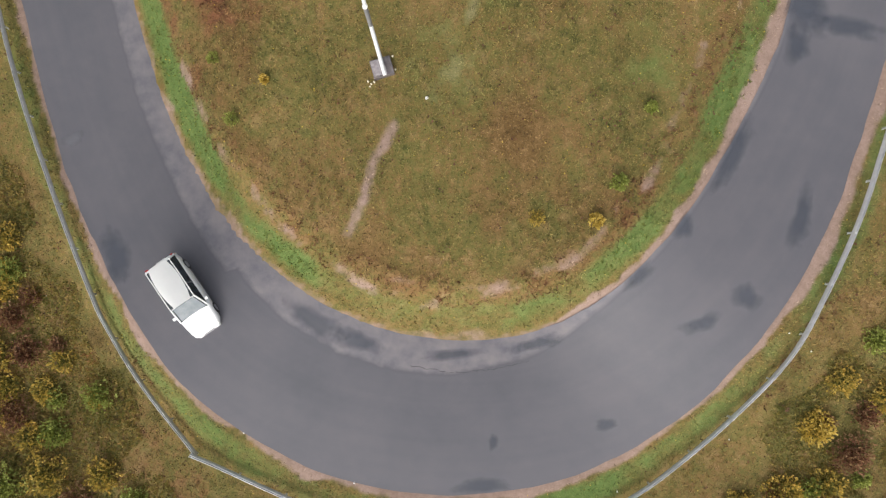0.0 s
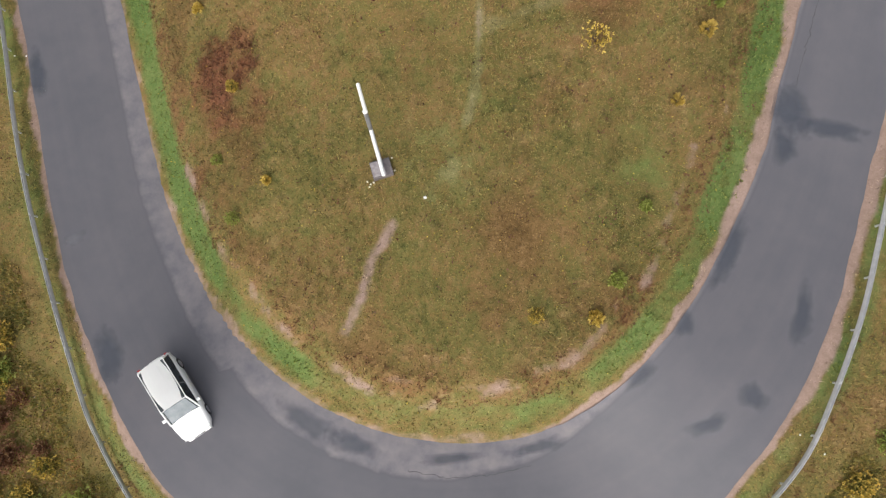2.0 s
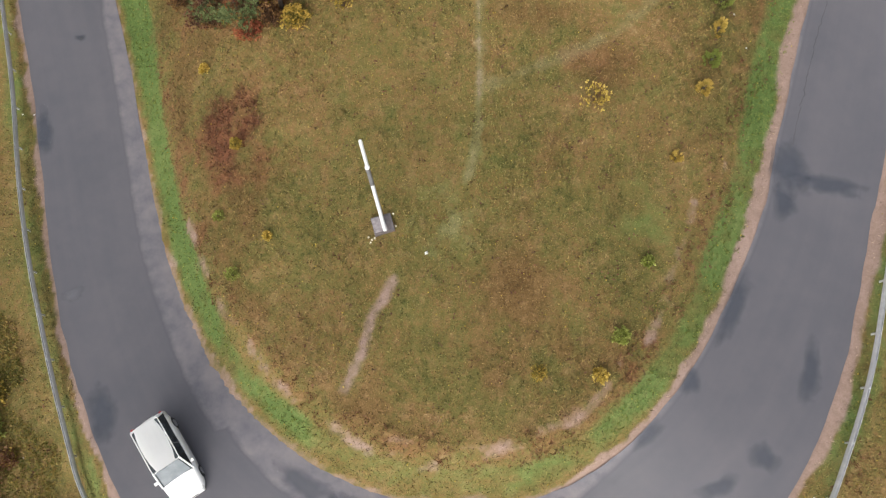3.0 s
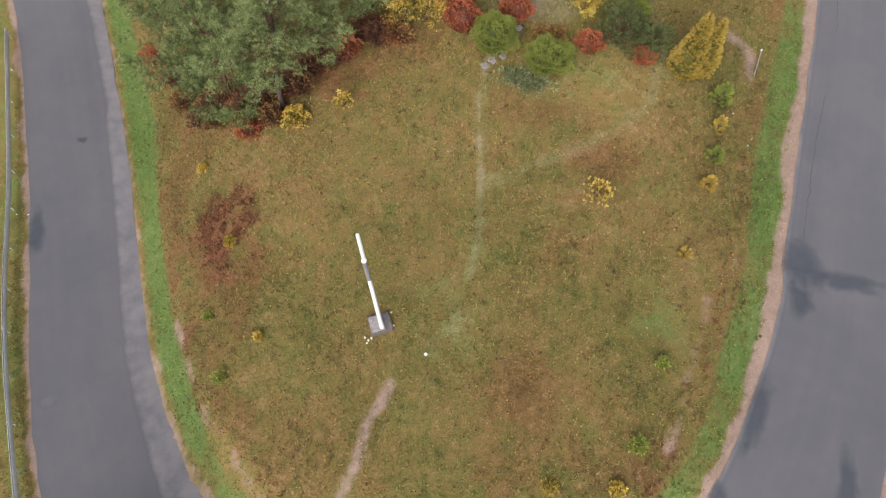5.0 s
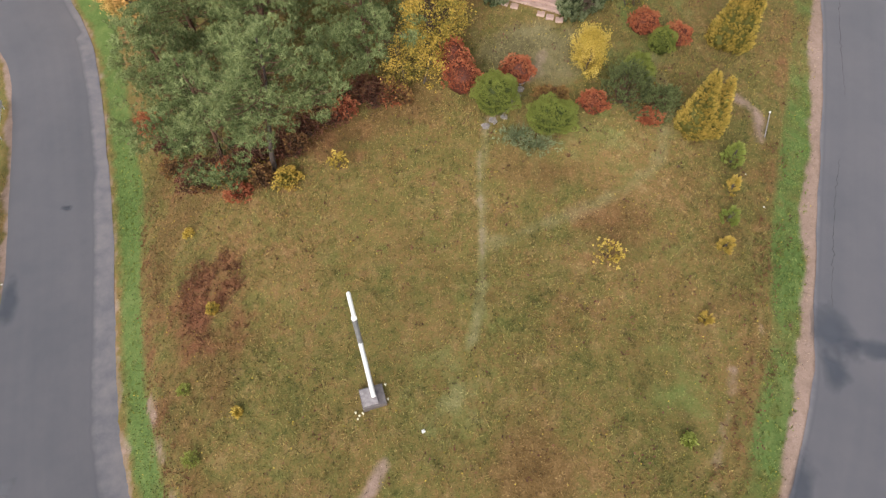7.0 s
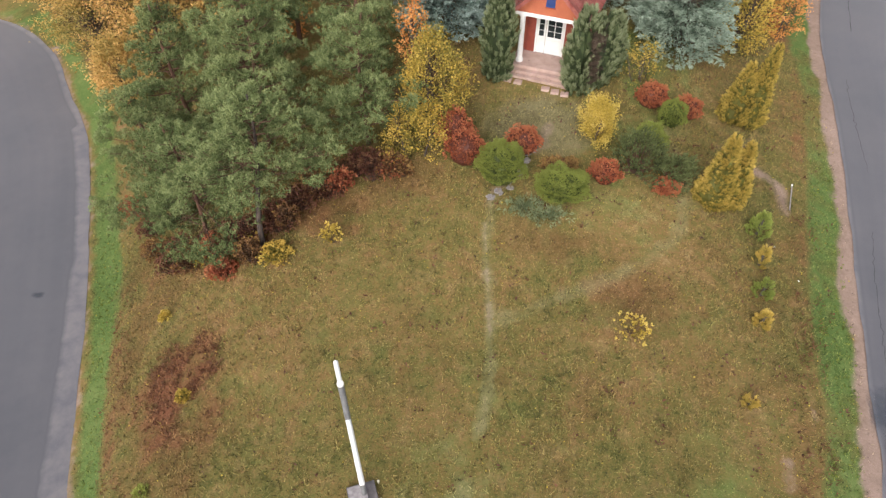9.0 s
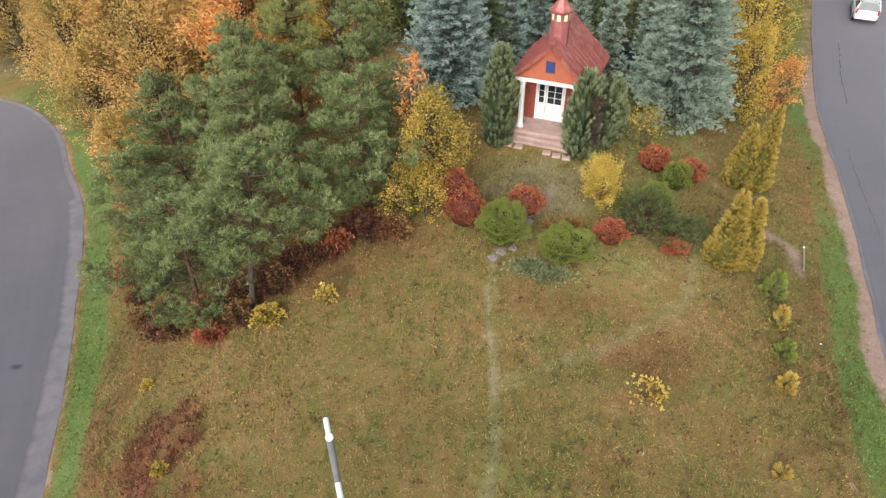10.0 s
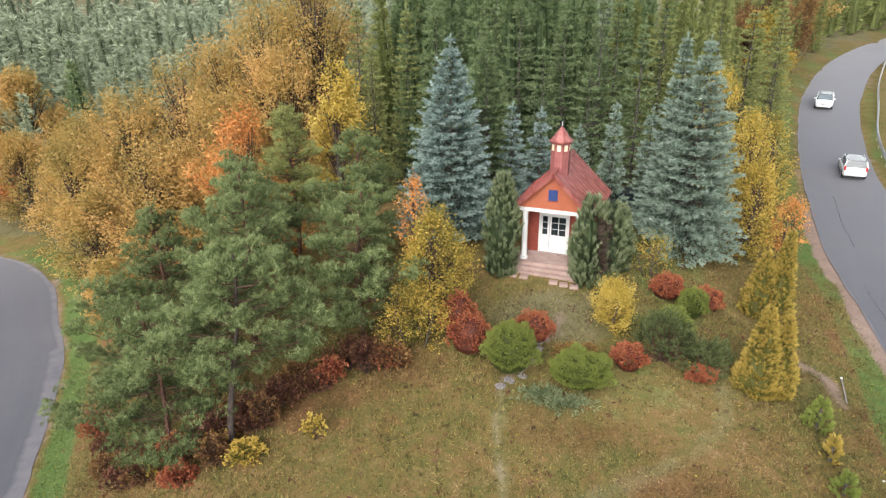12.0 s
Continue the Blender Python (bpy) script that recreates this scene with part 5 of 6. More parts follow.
cross_x, cross_y = -2.8, 8.95
wayside_cross(cross_x, cross_y)
lantern_mat = surface("pale_lantern_glass", (0.5, 0.45, 0.3), (0.7, 0.65, 0.5), 0.25, relief=0)
for k, (dx, dy, h) in enumerate(((-0.72, -0.62, 0.2), (-0.56, -0.74, 0.16), (-0.42, -0.66, 0.22), (-0.62, -0.86, 0.14), (0.42, 0.5, 0.18), (0.55, -0.1, 0.15))):
    x, y = cross_x + dx, cross_y + dy
    t = thing("grave_lantern", pose(x, y, gz(x, y)), "small pale glass grave lantern at the cross", "lantern", "lanterns at the cross")
    part("glass", tube([(0, 0, 0), (0, 0, h * 0.75)], [0.035, 0.045], 10), lantern_mat, t)
    part("lid", tube([(0, 0, h * 0.75), (0, 0, h * 0.85), (0, 0, h)], [0.05, 0.04, 0.01], 10), lantern_mat, t, "cream lid")


# ---- the chapel ----
def gable_wall(bm, w, z0, z1, y0, y1):
    vs = [[bm.verts.new(p) for p in ((-w, y, z0), (w, y, z0), (0, y, z1))] for y in (y0, y1)]
    bm.faces.new(vs[0])
    bm.faces.new(vs[1][::-1])
    for k in range(3):
        bm.faces.new((vs[0][k], vs[1][k], vs[1][(k + 1) % 3], vs[0][(k + 1) % 3]))
    return bm


def chapel(x, y, z, turn):
    root = thing("chapel", pose(x, y, z, 0, 0, turn), "little orange chapel with a red tin roof and bell tower", "chapel")
    W, D0, D1 = 1.62, 1.05, 4.0       # half width; front wall; back wall
    eave, ridge = 2.72, 4.55
    part("porch_floor", boxed(-1.75, 1.75, -0.45, 1.05, -0.9, 0.0, 0.015), paving_mat, root, "pink-grey paved porch floor")
    for k in range(2):
        part("step", boxed(-1.75, 1.75, -0.75 - 0.3 * k, -0.45 - 0.3 * k, -0.9, -0.16 * (k + 1), 0.015), paving_mat, root, "pink-grey paved step")
    part("foundation", boxed(-W - 0.05, W + 0.05, D0 + 0.003, D1 + 0.05, -1.2, 0.12, 0.01), granite, root)
    for sx in (-1, 1):
        part("side_wall", boxed(*sorted((sx * W, sx * (W - 0.22))), D0, D1, 0.12, eave), render_orange, root)
        part("front_pier", boxed(*sorted((sx * 0.76 - 0.12, sx * (W - 0.225))), D0, D0 + 0.22, 0.003, eave), brick_red, root, "dark red front wall")
        col = part("column", tube([(sx * 1.32, -0.05, 0), (sx * 1.32, -0.05, 0.12), (sx * 1.32, -0.05, 0.14), (sx * 1.32, -0.05, 2.42), (sx * 1.32, -0.05, 2.44), (sx * 1.32, -0.05, 2.52)], [0.19, 0.19, 0.14, 0.13, 0.18, 0.18], 16), white_paint, root, "round white porch column")
        part("edge_post", boxed(*sorted((sx * 1.56, sx * 1.68)), 0.9, 1.04, 0, 2.52, 0.01), white_paint, root, "white wall post")
    part("back_wall", boxed(-W + 0.22, W - 0.22, D1 - 0.22, D1, 0.12, eave), render_orange, root)
    part("lintel", boxed(-0.76 - 0.12, 0.76 - 0.12, D0, D0 + 0.22, 2.5, eave), brick_red, root)
    part("beam", boxed(-1.85, 1.85, -0.2, 0.1, 2.52, 2.7, 0.015), white_paint, root, "white porch beam")
    for sx in (-1, 1):
        part("side_beam", boxed(*sorted((sx * 1.53, sx * 1.72)), 0.1, D0, 2.52, 2.7, 0.01), white_paint, root)
    part("porch_ceiling", boxed(-1.53, 1.53, 0.1, D0, 2.6, 2.68), white_paint, root)
    part("front_gable", gable_wall(bmesh.new(), 1.84, 2.7, 4.42, -0.16, -0.02), render_orange, root, "bright orange gable")
    part("back_gable", gable_wall(bmesh.new(), W, eave, 4.42, D1 - 0.2, D1), render_orange, root)
    niche = part("gable_window", boxed(-0.22, 0.22, -0.2, -0.15, 3.15, 3.68, 0.008), blue_shutter, root, "blue gable shutter")
    part("sill", boxed(-0.26, 0.26, -0.23, -0.16, 3.11, 3.15, 0.006), brick_red, niche)
    # double door with panes under a fanlight
    door = part("door_frame", boxed(-0.76 - 0.12, -0.68 - 0.12, D0 - 0.03, D0 + 0.1, 0, 2.5), white_paint, root, "white door frame")
    for x0, x1, z0, z1 in ((0.68, 0.76, 0, 2.5), (-0.68, 0.68, 2.06, 2.14), (-0.68, 0.68, 2.44, 2.5)):
        part("frame_bar", boxed(x0 - 0.12, x1 - 0.12, D0 - 0.03, D0 + 0.1, z0, z1), white_paint, door)
    fan = part("fanlight", boxed(-0.68 - 0.12, 0.68 - 0.12, D0 + 0.03, D0 + 0.05, 2.14, 2.44), glass_mat, root, "arched fanlight with white bars")
    for a in (30, 60, 90, 120, 150):
        c, s = math.cos(radians(a)), math.sin(radians(a))
        part("glazing_bar", tube([(0.08 * c - 0.12, D0 + 0.02, 2.14), (0.66 * c - 0.12, D0 + 0.02, min(2.44, 2.14 + 0.4 * s))], 0.012, 4), white_paint, fan)
    part("arch_bar", tube([(0.62 * math.cos(t) - 0.12, D0 + 0.015, 2.14 + 0.27 * math.sin(t)) for t in np.linspace(0.05, math.pi - 0.05, 12)], 0.016, 5), white_paint, fan)
    for x0, x1, cols in ((-0.67, -0.24, 1), (-0.22, 0.67, 2)):
        leaf = part("door_leaf", boxed(x0 - 0.12, x1 - 0.12, D0 + 0.0, D0 + 0.05, 0.02, 2.05, 0.006), white_paint, root, "white panelled door leaf")
        for c in range(cols):
            cw = (x1 - x0 - 0.14) / cols
            for rr in range(3):
                a, zz = x0 + 0.07 + c * cw, 0.95 + rr * 0.33
                part("pane", boxed(a + 0.02 - 0.12, a + cw - 0.02 - 0.12, D0 - 0.008, D0 + 0.002, zz + 0.015, zz + 0.315), glass_mat, leaf, "dark glass pane")
        part("panel", boxed(x0 + 0.08 - 0.12, x1 - 0.08 - 0.12, D0 - 0.015, D0 + 0.002, 0.2, 0.8, 0.006), white_paint, leaf)
    part("handle", tube([(-0.32, D0 - 0.06, 1.02), (-0.24, D0 - 0.06, 1.02)], 0.012, 6), zinc, root)
    # roof of tin sheets with standing seams
    slope = math.atan2(ridge - 2.55, 2.12)
    for sx in (-1, 1):
        bm = bmesh.new()
        L = math.hypot(ridge - 2.55, 2.12)
        rot = Matrix.Translation((0, 0, ridge)) @ Matrix.Rotation(sx * slope, 4, "Y")
        box(bm, *sorted((0, sx * L)), -0.42, D1 + 0.3, -0.06, 0.0, 0, rot)
        sheet = part("roof_slope", bm, roof_mat, root, "rust-red tin roof slope, faded and streaked")
        for k in range(12):
            yy = -0.4 + k * (D1 + 0.66) / 11
            part("seam", box(bmesh.new(), *sorted((0.02 * sx, sx * L)), yy - 0.013, yy + 0.013, 0.0, 0.02, 0, rot), roof_mat, sheet)
        for k in range(4):
            part("lap", box(bmesh.new(), *sorted((sx * L * (0.2 + 0.2 * k), sx * (L * (0.2 + 0.2 * k) + 0.03))), -0.4, D1 + 0.28, 0.0, 0.014, 0, rot), roof_mat, sheet)
        part("verge_board", box(bmesh.new(), *sorted((0, sx * L)), -0.45, -0.4, -0.17, 0.015, 0, rot), roof_mat, root, "dark red verge board")
    part("ridge_cap", boxed(-0.09, 0.09, -0.43, D1 + 0.31, ridge - 0.02, ridge + 0.05, 0.02), roof_mat, root)
    # bell tower astride the ridge
    ty = 0.95
    def ring8(w, zz):
        return [(w * math.cos(t), ty + w * math.sin(t), zz) for t in (math.pi / 8 + math.pi / 4 * k for k in range(8))]

    def prism(levels):
        bm = bmesh.new()
        rows = [[bm.verts.new(p) for p in ring8(w, zz)] for w, zz in levels]
        for lo, hi in zip(rows, rows[1:]):
            for k in range(8):
                bm.faces.new((lo[k], lo[(k + 1) % 8], hi[(k + 1) % 8], hi[k]))
        bm.faces.new(rows[0][::-1])
        bm.faces.new(rows[-1])
        return bm
    tower = part("tower", prism([(0.46, ridge - 0.9), (0.46, 5.86)]), tower_mat, root, "faded red eight-sided bell tower")
    for k in range(8):
        m = Matrix.Translation((0, ty, 0)) @ Matrix.Rotation(math.pi / 4 * k, 4, "Z")
        part("pane", box(bmesh.new(), 0.418, 0.436, -0.085, 0.085, 5.36, 5.64, 0, m), lit_mat, tower, "pale tower window")
        part("board", box(bmesh.new(), 0.418, 0.432, -0.12, 0.12, 5.3, 5.35, 0, m), tower_mat, tower)
    bm = prism([(0.58, 5.76), (0.58, 5.81), (0.4, 5.98), (0.21, 6.24), (0.02, 6.48)])
    part("spire", bm, roof_mat, root, "flared rust-red tin spire")
    part("finial", tube([(0, ty, 6.5), (0, ty, 6.72)], [0.025, 0.012], 6), zinc, root)
    return root


chapel(5.03, 29.7, 3.95, -22)
for k, (lx, ly) in enumerate(((-1.5, -1.3), (-0.95, -1.32), (0.5, -1.36), (1.0, -1.4), (1.5, -1.4))):
    c, s = math.cos(radians(-22)), math.sin(radians(-22))
    x, y = 5.03 + c * lx - s * ly, 29.7 + s * lx + c * ly
    ob = part("stone_slab", boxed(-0.2, 0.2, -0.17, 0.17, -0.03, 0.09, 0.015), paving_mat, None)
    ob.matrix_world = pose(x, y, gz(x, y), 0, 0, -22 + 3 * k)
    tagged(ob, "pinkish paving slab at the foot of the steps", "paving slab", "slabs by the steps")
stepping = np.random.default_rng(5)
for k, p in enumerate(spline([(2.1, 22.0), (2.7, 22.3), (3.4, 23.2), (3.8, 24.0), (4.3, 24.8)], 3)):
    x, y = p[0] + stepping.normal(0, 0.12), p[1] + stepping.normal(0, 0.1)
    bm = bmesh.new()
    r0 = stepping.uniform(0.16, 0.26)
    bmesh.ops.create_icosphere(bm, subdivisions=2, radius=r0)
    for v in bm.verts:
        v.co = Vector((v.co.x * (1 + 0.2 * math.sin(5 * v.co.y / r0 + k)), v.co.y, max(-0.03, min(0.04, v.co.z * 0.4))))
    ob = part("stepping_stone", bm, granite, None)
    ob.matrix_world = pose(x, y, gz(x, y) + 0.01, 0, 0, 40 * k)
    tagged(ob, "flat grey field stone in the garden path", "stone", "stepping stones")


# ---- cars ----
def car(x, y, heading, body_mat, label, length=4.15, width=1.74, height=1.5, z=None, name="hatchback", plate=True):
    """A compact family car; heading in degrees from north, clockwise."""
    root = thing(name, pose(x, y, on_road(x, y) if z is None else z, 0, 0, -heading), label, "car")
    L, w = length / 2, width / 2
    # body in cross-sections from tail to nose: (y, half width, sill, shoulder)
    secs = [(-L, 0.74, 0.36, 0.78), (-L + 0.06, 0.86, 0.27, 0.93), (-L + 0.35, 0.97, 0.2, 0.97), (-0.9, 1.0, 0.19, 0.96), (0.1, 1.0, 0.19, 0.94), (0.85, 1.0, 0.19, 0.92), (L - 0.75, 0.97, 0.2, 0.84), (L - 0.3, 0.9, 0.24, 0.76), (L - 0.06, 0.76, 0.3, 0.66), (L, 0.62, 0.36, 0.58)]
    bm = bmesh.new()
    rings = []
    for yy, f, lo, hi in secs:
        W = w * f
        rings.append([bm.verts.new((sx * px * W, yy, pz)) for sx, px, pz in ((-1, 0.0, lo), (-1, 0.86, lo), (-1, 1.0, lo + 0.16), (-1, 1.0, hi - 0.16), (-1, 0.94, hi - 0.03), (-1, 0.8, hi), (-1, 0.0, hi + 0.035), (1, 0.8, hi), (1, 0.94, hi - 0.03), (1, 1.0, hi - 0.16), (1, 1.0, lo + 0.16), (1, 0.86, lo))])
    for a, b2 in zip(rings, rings[1:]):
        for k in range(12):
            bm.faces.new((a[k], a[(k + 1) % 12], b2[(k + 1) % 12], b2[k]))
    bm.faces.new(rings[0][::-1])
    bm.faces.new(rings[-1])
    bmesh.ops.recalc_face_normals(bm, faces=bm.faces)
    body = part("body", bm, body_mat, root, smooth=True)
    # greenhouse: dark glass volume under the roof skin
    base_y = (-L + 0.1, L - 1.05)
    roof_y = (-L + 0.3, 0.3)
    hb, hr = 0.94, height - 0.035
    wb, wr = w * 0.93, w * 0.76
    corners = [(-wb, base_y[0], hb), (wb, base_y[0], hb), (wb, base_y[1], hb - 0.06), (-wb, base_y[1], hb - 0.06)]
    tops = [(-wr, roof_y[0], hr), (wr, roof_y[0], hr), (wr, roof_y[1], hr), (-wr, roof_y[1], hr)]
    bm = bmesh.new()
    a = [bm.verts.new(c) for c in corners]
    t = [bm.verts.new(c) for c in tops]
    for k in range(4):
        bm.faces.new((a[k], a[(k + 1) % 4], t[(k + 1) % 4], t[k]))
    bm.faces.new(t)
    bm.faces.new(a[::-1])
    part("cabin", bm, glass_mat, root, "dark glazed cabin")

    def lerp(p, q, f):
        return tuple(p[m] + (q[m] - p[m]) * f for m in range(3))
    # windscreen and rear window, a touch proud of the glass volume
    for nm, i0, i1, push, mat in (("windscreen", 3, 2, 0.012, screen_mat), ("rear_window", 1, 0, -0.012, glass_mat)):
        bm = bmesh.new()
        q = [lerp(corners[i0], corners[i1], 0.07), lerp(corners[i0], corners[i1], 0.93), lerp(tops[i0], tops[i1], 0.92), lerp(tops[i0], tops[i1], 0.08)]
        q = [lerp(q[0], q[3], 0.08), lerp(q[1], q[2], 0.08), lerp(q[1], q[2], 0.92), lerp(q[0], q[3], 0.92)]
        front = [bm.verts.new((c[0], c[1] + push, c[2] + 0.008)) for c in q]
        back = [bm.verts.new((c[0], c[1] - push, c[2] - 0.008)) for c in q]
        bm.faces.new(front)
        bm.faces.new(back[::-1])
        for k in range(4):
            bm.faces.new((front[k], back[k], back[(k + 1) % 4], front[(k + 1) % 4]))
        bmesh.ops.recalc_face_normals(bm, faces=bm.faces)
        part(nm, bm, mat, root)
    # roof skin, crowned
    bm = bmesh.new()
    rows = []
    for f in np.linspace(0, 1, 6):
        yy = roof_y[0] - 0.1 + (roof_y[1] - roof_y[0] + 0.16) * f
        z0 = hr + 0.012 + 0.035 * math.sin(math.pi * (0.15 + 0.75 * f))
        rows.append([bm.verts.new((g * (wr + 0.045) * (1 - 0.07 * (2 * f - 1) ** 4), yy, z0 - 0.06 * abs(g) ** 3)) for g in np.linspace(-1, 1, 7)])
    for a2, b2 in zip(rows, rows[1:]):
        for k in range(6):
            bm.faces.new((a2[k], a2[k + 1], b2[k + 1], b2[k]))
    bmesh.ops.solidify(bm, geom=bm.faces[:], thickness=0.03)
    part("roof", bm, body_mat, root)
    for sx in (-1, 1):
        for nm, p0, p1 in (("windscreen_pillar", corners[2], tops[2]), ("rear_pillar", corners[1], tops[1])):
            part(nm, tube([(sx * abs(p0[0]), p0[1], p0[2]), (sx * abs(p1[0]), p1[1], p1[2] + 0.015)], [0.055 if "rear" in nm else 0.04, 0.04], 6), body_mat, root)
        part("door_pillar", tube([(sx * wb, -0.35, 0.93), (sx * (wr + 0.005), -0.4, hr)], 0.03, 5), plastic_grey, root)
        part("roof_rail", tube([(sx * (wr + 0.012), roof_y[0], hr + 0.008), (sx * (wr + 0.012), roof_y[1], hr + 0.008)], 0.02, 5), body_mat, root)
        mirror = part("mirror", box(bmesh.new(), *sorted((sx * (w * 0.96), sx * (w + 0.14))), 0.62, 0.76, 0.9, 1.02, 0.03), body_mat, root, "door mirror")
        for yy in (-length * 0.5 + 0.72, length * 0.5 - 0.82):
            wheel = thing("wheel", Matrix(), "", "")
            wheel.parent = root
            wheel.matrix_basis = pose(sx * (w - 0.1), yy, 0.305, 0, 90 * sx, 0)
            for key in ("label", "category"):
                if key in wheel:
                    del wheel[key]
            ring = [(0.0, 0, -0.1), (0, 0, -0.085), (0, 0, 0.085), (0, 0, 0.1), (0, 0, 0.105)]
            part("tyre", tube(ring, [0.27, 0.305, 0.305, 0.27, 0.2], 24), tyre_mat, wheel, smooth=False)
            part("rim", tube([(0, 0, 0.09), (0, 0, 0.112), (0, 0, 0.118)], [0.2, 0.19, 0.05], 16), rim_mat, wheel, "silver wheel rim")
        part("tail_lamp", box(bmesh.new(), *sorted((sx * (w * 0.76), sx * (w * 0.92))), -L + 0.02, -L + 0.1, 0.7, 1.05, 0.03), lamp_red, root, "red tail lamp")
        part("headlight", box(bmesh.new(), *sorted((sx * (w * 0.5), sx * (w * 0.8))), L - 0.26, L - 0.06, 0.58, 0.71, 0.04), lamp_clear, root, "clear headlight")
        part("sill", box(bmesh.new(), *sorted((sx * (w - 0.06), sx * (w + 0.008))), -L + 1.05, L - 1.15, 0.2, 0.3, 0.015), plastic_grey, root)
    part("rear_bumper", boxed(-w * 0.86, w * 0.86, -L - 0.03, -L + 0.1, 0.34, 0.58, 0.04), body_mat, root, "rear bumper")
    part("front_bumper", boxed(-w * 0.7, w * 0.7, L - 0.1, L + 0.03, 0.28, 0.5, 0.04), body_mat, root, "front bumper")
    part("grille", boxed(-0.3, 0.3, L - 0.02, L + 0.035, 0.5, 0.58, 0.01), plastic_grey, root)
    if plate:
        part("number_plate", boxed(-0.26, 0.26, -L - 0.045, -L - 0.02, 0.62, 0.73), white_paint, root, "blank number plate")
    return root


car(-12.65, -1.75, 145, car_white, "white hatchback driving down the outer bend of the road")
car(32.9, 51.6, 25, car_white, "white hatchback with red tail lamps driving away", z=None)
car(41.2, 71.9, 210, car_white, "white saloon coming down the far road", length=4.4, height=1.42, name="saloon_car")
car(12.2, 39.0, 80, car_dark, "dark car parked under the trees behind the chapel", length=4.3, z=gz(12.2, 39.0))


# ---- guard rails ----
def guard_rail(pts, label):
    p = spline(pts, 6)
    root = thing("guard_rail", pose(p[0, 0], p[0, 1], gz(*p[0])), label, "guard rail")
    inv = root.matrix_world.inverted()
    zs = ground_z(p[:, 0], p[:, 1])
    zs = np.convolve(np.pad(zs, 3, mode="edge"), np.ones(7) / 7, "valid")
    d = unit(np.gradient(p, axis=0))
    nrm = np.stack([-d[:, 1], d[:, 0]], 1)
    prof = [(0.025, 0.45), (-0.02, 0.5), (-0.02, 0.54), (0.02, 0.59), (-0.02, 0.64), (-0.02, 0.68), (0.025, 0.75)]
    V = np.stack([np.column_stack([p + nrm * o, zs + h]) for o, h in prof] + [np.column_stack([p + nrm * (o + 0.012), zs + h]) for o, h in prof[::-1]], 1)
    m = len(prof) * 2
    i, j = np.meshgrid(np.arange(len(p) - 1), np.arange(m), indexing="ij")
    F = np.stack([i * m + j, i * m + (j + 1) % m, (i + 1) * m + (j + 1) % m, (i + 1) * m + j], -1).reshape(-1, 4)
    V = V.reshape(-1, 3) - np.array(root.matrix_world.translation)
    part("rail", mesh_of("rail", V, F), zinc, root, "galvanised W-shaped rail")
    back = V + np.repeat(np.column_stack([nrm * 0.085, 0 * zs]), m, 0)
    part("rail", mesh_of("rail", back, F), zinc, root, "galvanised W-shaped rail")
    run = np.r_[0, np.cumsum(np.linalg.norm(np.diff(p, axis=0), axis=1))]
    for s in np.arange(0.2, run[-1], 2.6):
        q = np.array([np.interp(s, run, p[:, 0]), np.interp(s, run, p[:, 1])])
        h, o = np.interp(s, run, zs), np.array([np.interp(s, run, nrm[:, 0]), np.interp(s, run, nrm[:, 1])])
        q = q + o * 0.05
        ang = math.degrees(math.atan2(o[1], o[0]))
        post = part("post", boxed(-0.017, 0.017, -0.05, 0.05, -0.4, 0.73, 0.005), zinc, root, "steel post")
        post.matrix_basis = inv @ pose(q[0], q[1], h, 0, 0, ang)
    return root


guard_rail([(-28.7, 30.5), (-27.4, 25.6), (-25.6, 19), (-24.1, 12.8), (-22.6, 8.2), (-20.7, 3.6), (-18.6, -1.2), (-17.6, -3.5), (-15.7, -6.6), (-12.7, -10.0)], "long galvanised guard rail along the outer verge")
guard_rail([(-12.9, -10.0), (-10, -10.9), (-7.6, -11.8), (-5, -13)], "galvanised guard rail bending away from the road")
guard_rail([(6.0, -14.0), (9.7, -11.8), (11.6, -10.3), (14.1, -7.8), (16.6, -4.6), (18.0, -1.3), (19.5, 2.4), (20.5, 5.6), (21.8, 10)], "galvanised guard rail round the outer bend")
guard_rail([(35.4, 50.5), (40, 60), (45.4, 69), (52, 80), (62, 95)], "galvanised guard rail along the far road")

# a pole lying in the grass by the road
p0, p1 = (16.05, 22.2), (16.7, 23.85)
t = thing("fallen_pole", pose(*p0, gz(*p0) + 0.06), "grey pole with a white end lying in the grass", "pole")
dz = gz(*p1) - gz(*p0)
part("shaft", tube([(0, 0, 0), (0.6, 1.5, dz * 0.9 + 0.05)], 0.028, 8), granite, t)
part("end_cap", tube([(0.6, 1.5, dz * 0.9 + 0.05), (0.63, 1.58, dz + 0.06)], 0.045, 8), white_paint, t, "white end")
ob = part("white_stone", boxed(-0.07, 0.07, -0.06, 0.06, -0.03, 0.08, 0.025), white_paint, None)
ob.matrix_world = pose(-0.8, 7.57, gz(-0.8, 7.57), 0, 0, 25)
tagged(ob, "small white painted stone in the meadow", "stone")

for k, (x, y) in enumerate(((16.54, -3.22), (18.1, -4.19), (9.0, -11.6), (-9.78, -8.49), (-21.56, -1.97), (14.6, -8.84), (-4.34, -11.04), (-24.95, 17.42), (-24.21, 17.37), (14.57, 19.88), (15.14, 18.18))):
    bm = bmesh.new()
    bmesh.ops.create_icosphere(bm, subdivisions=2, radius=0.04)
    for v in bm.verts:
        v.co = Vector((v.co.x * (1.2 + 0.3 * math.sin(k + 60 * v.co.y)), v.co.y, max(-0.03, v.co.z * 0.7)))
    ob = part("pale_stone", bm, white_paint, None, smooth=True)
    ob.matrix_world = pose(x, y, gz(x, y) + 0.03, 0, 0, 50 * k)
    tagged(ob, "small pale stone lying on the verge", "stone", "stones on the verge")

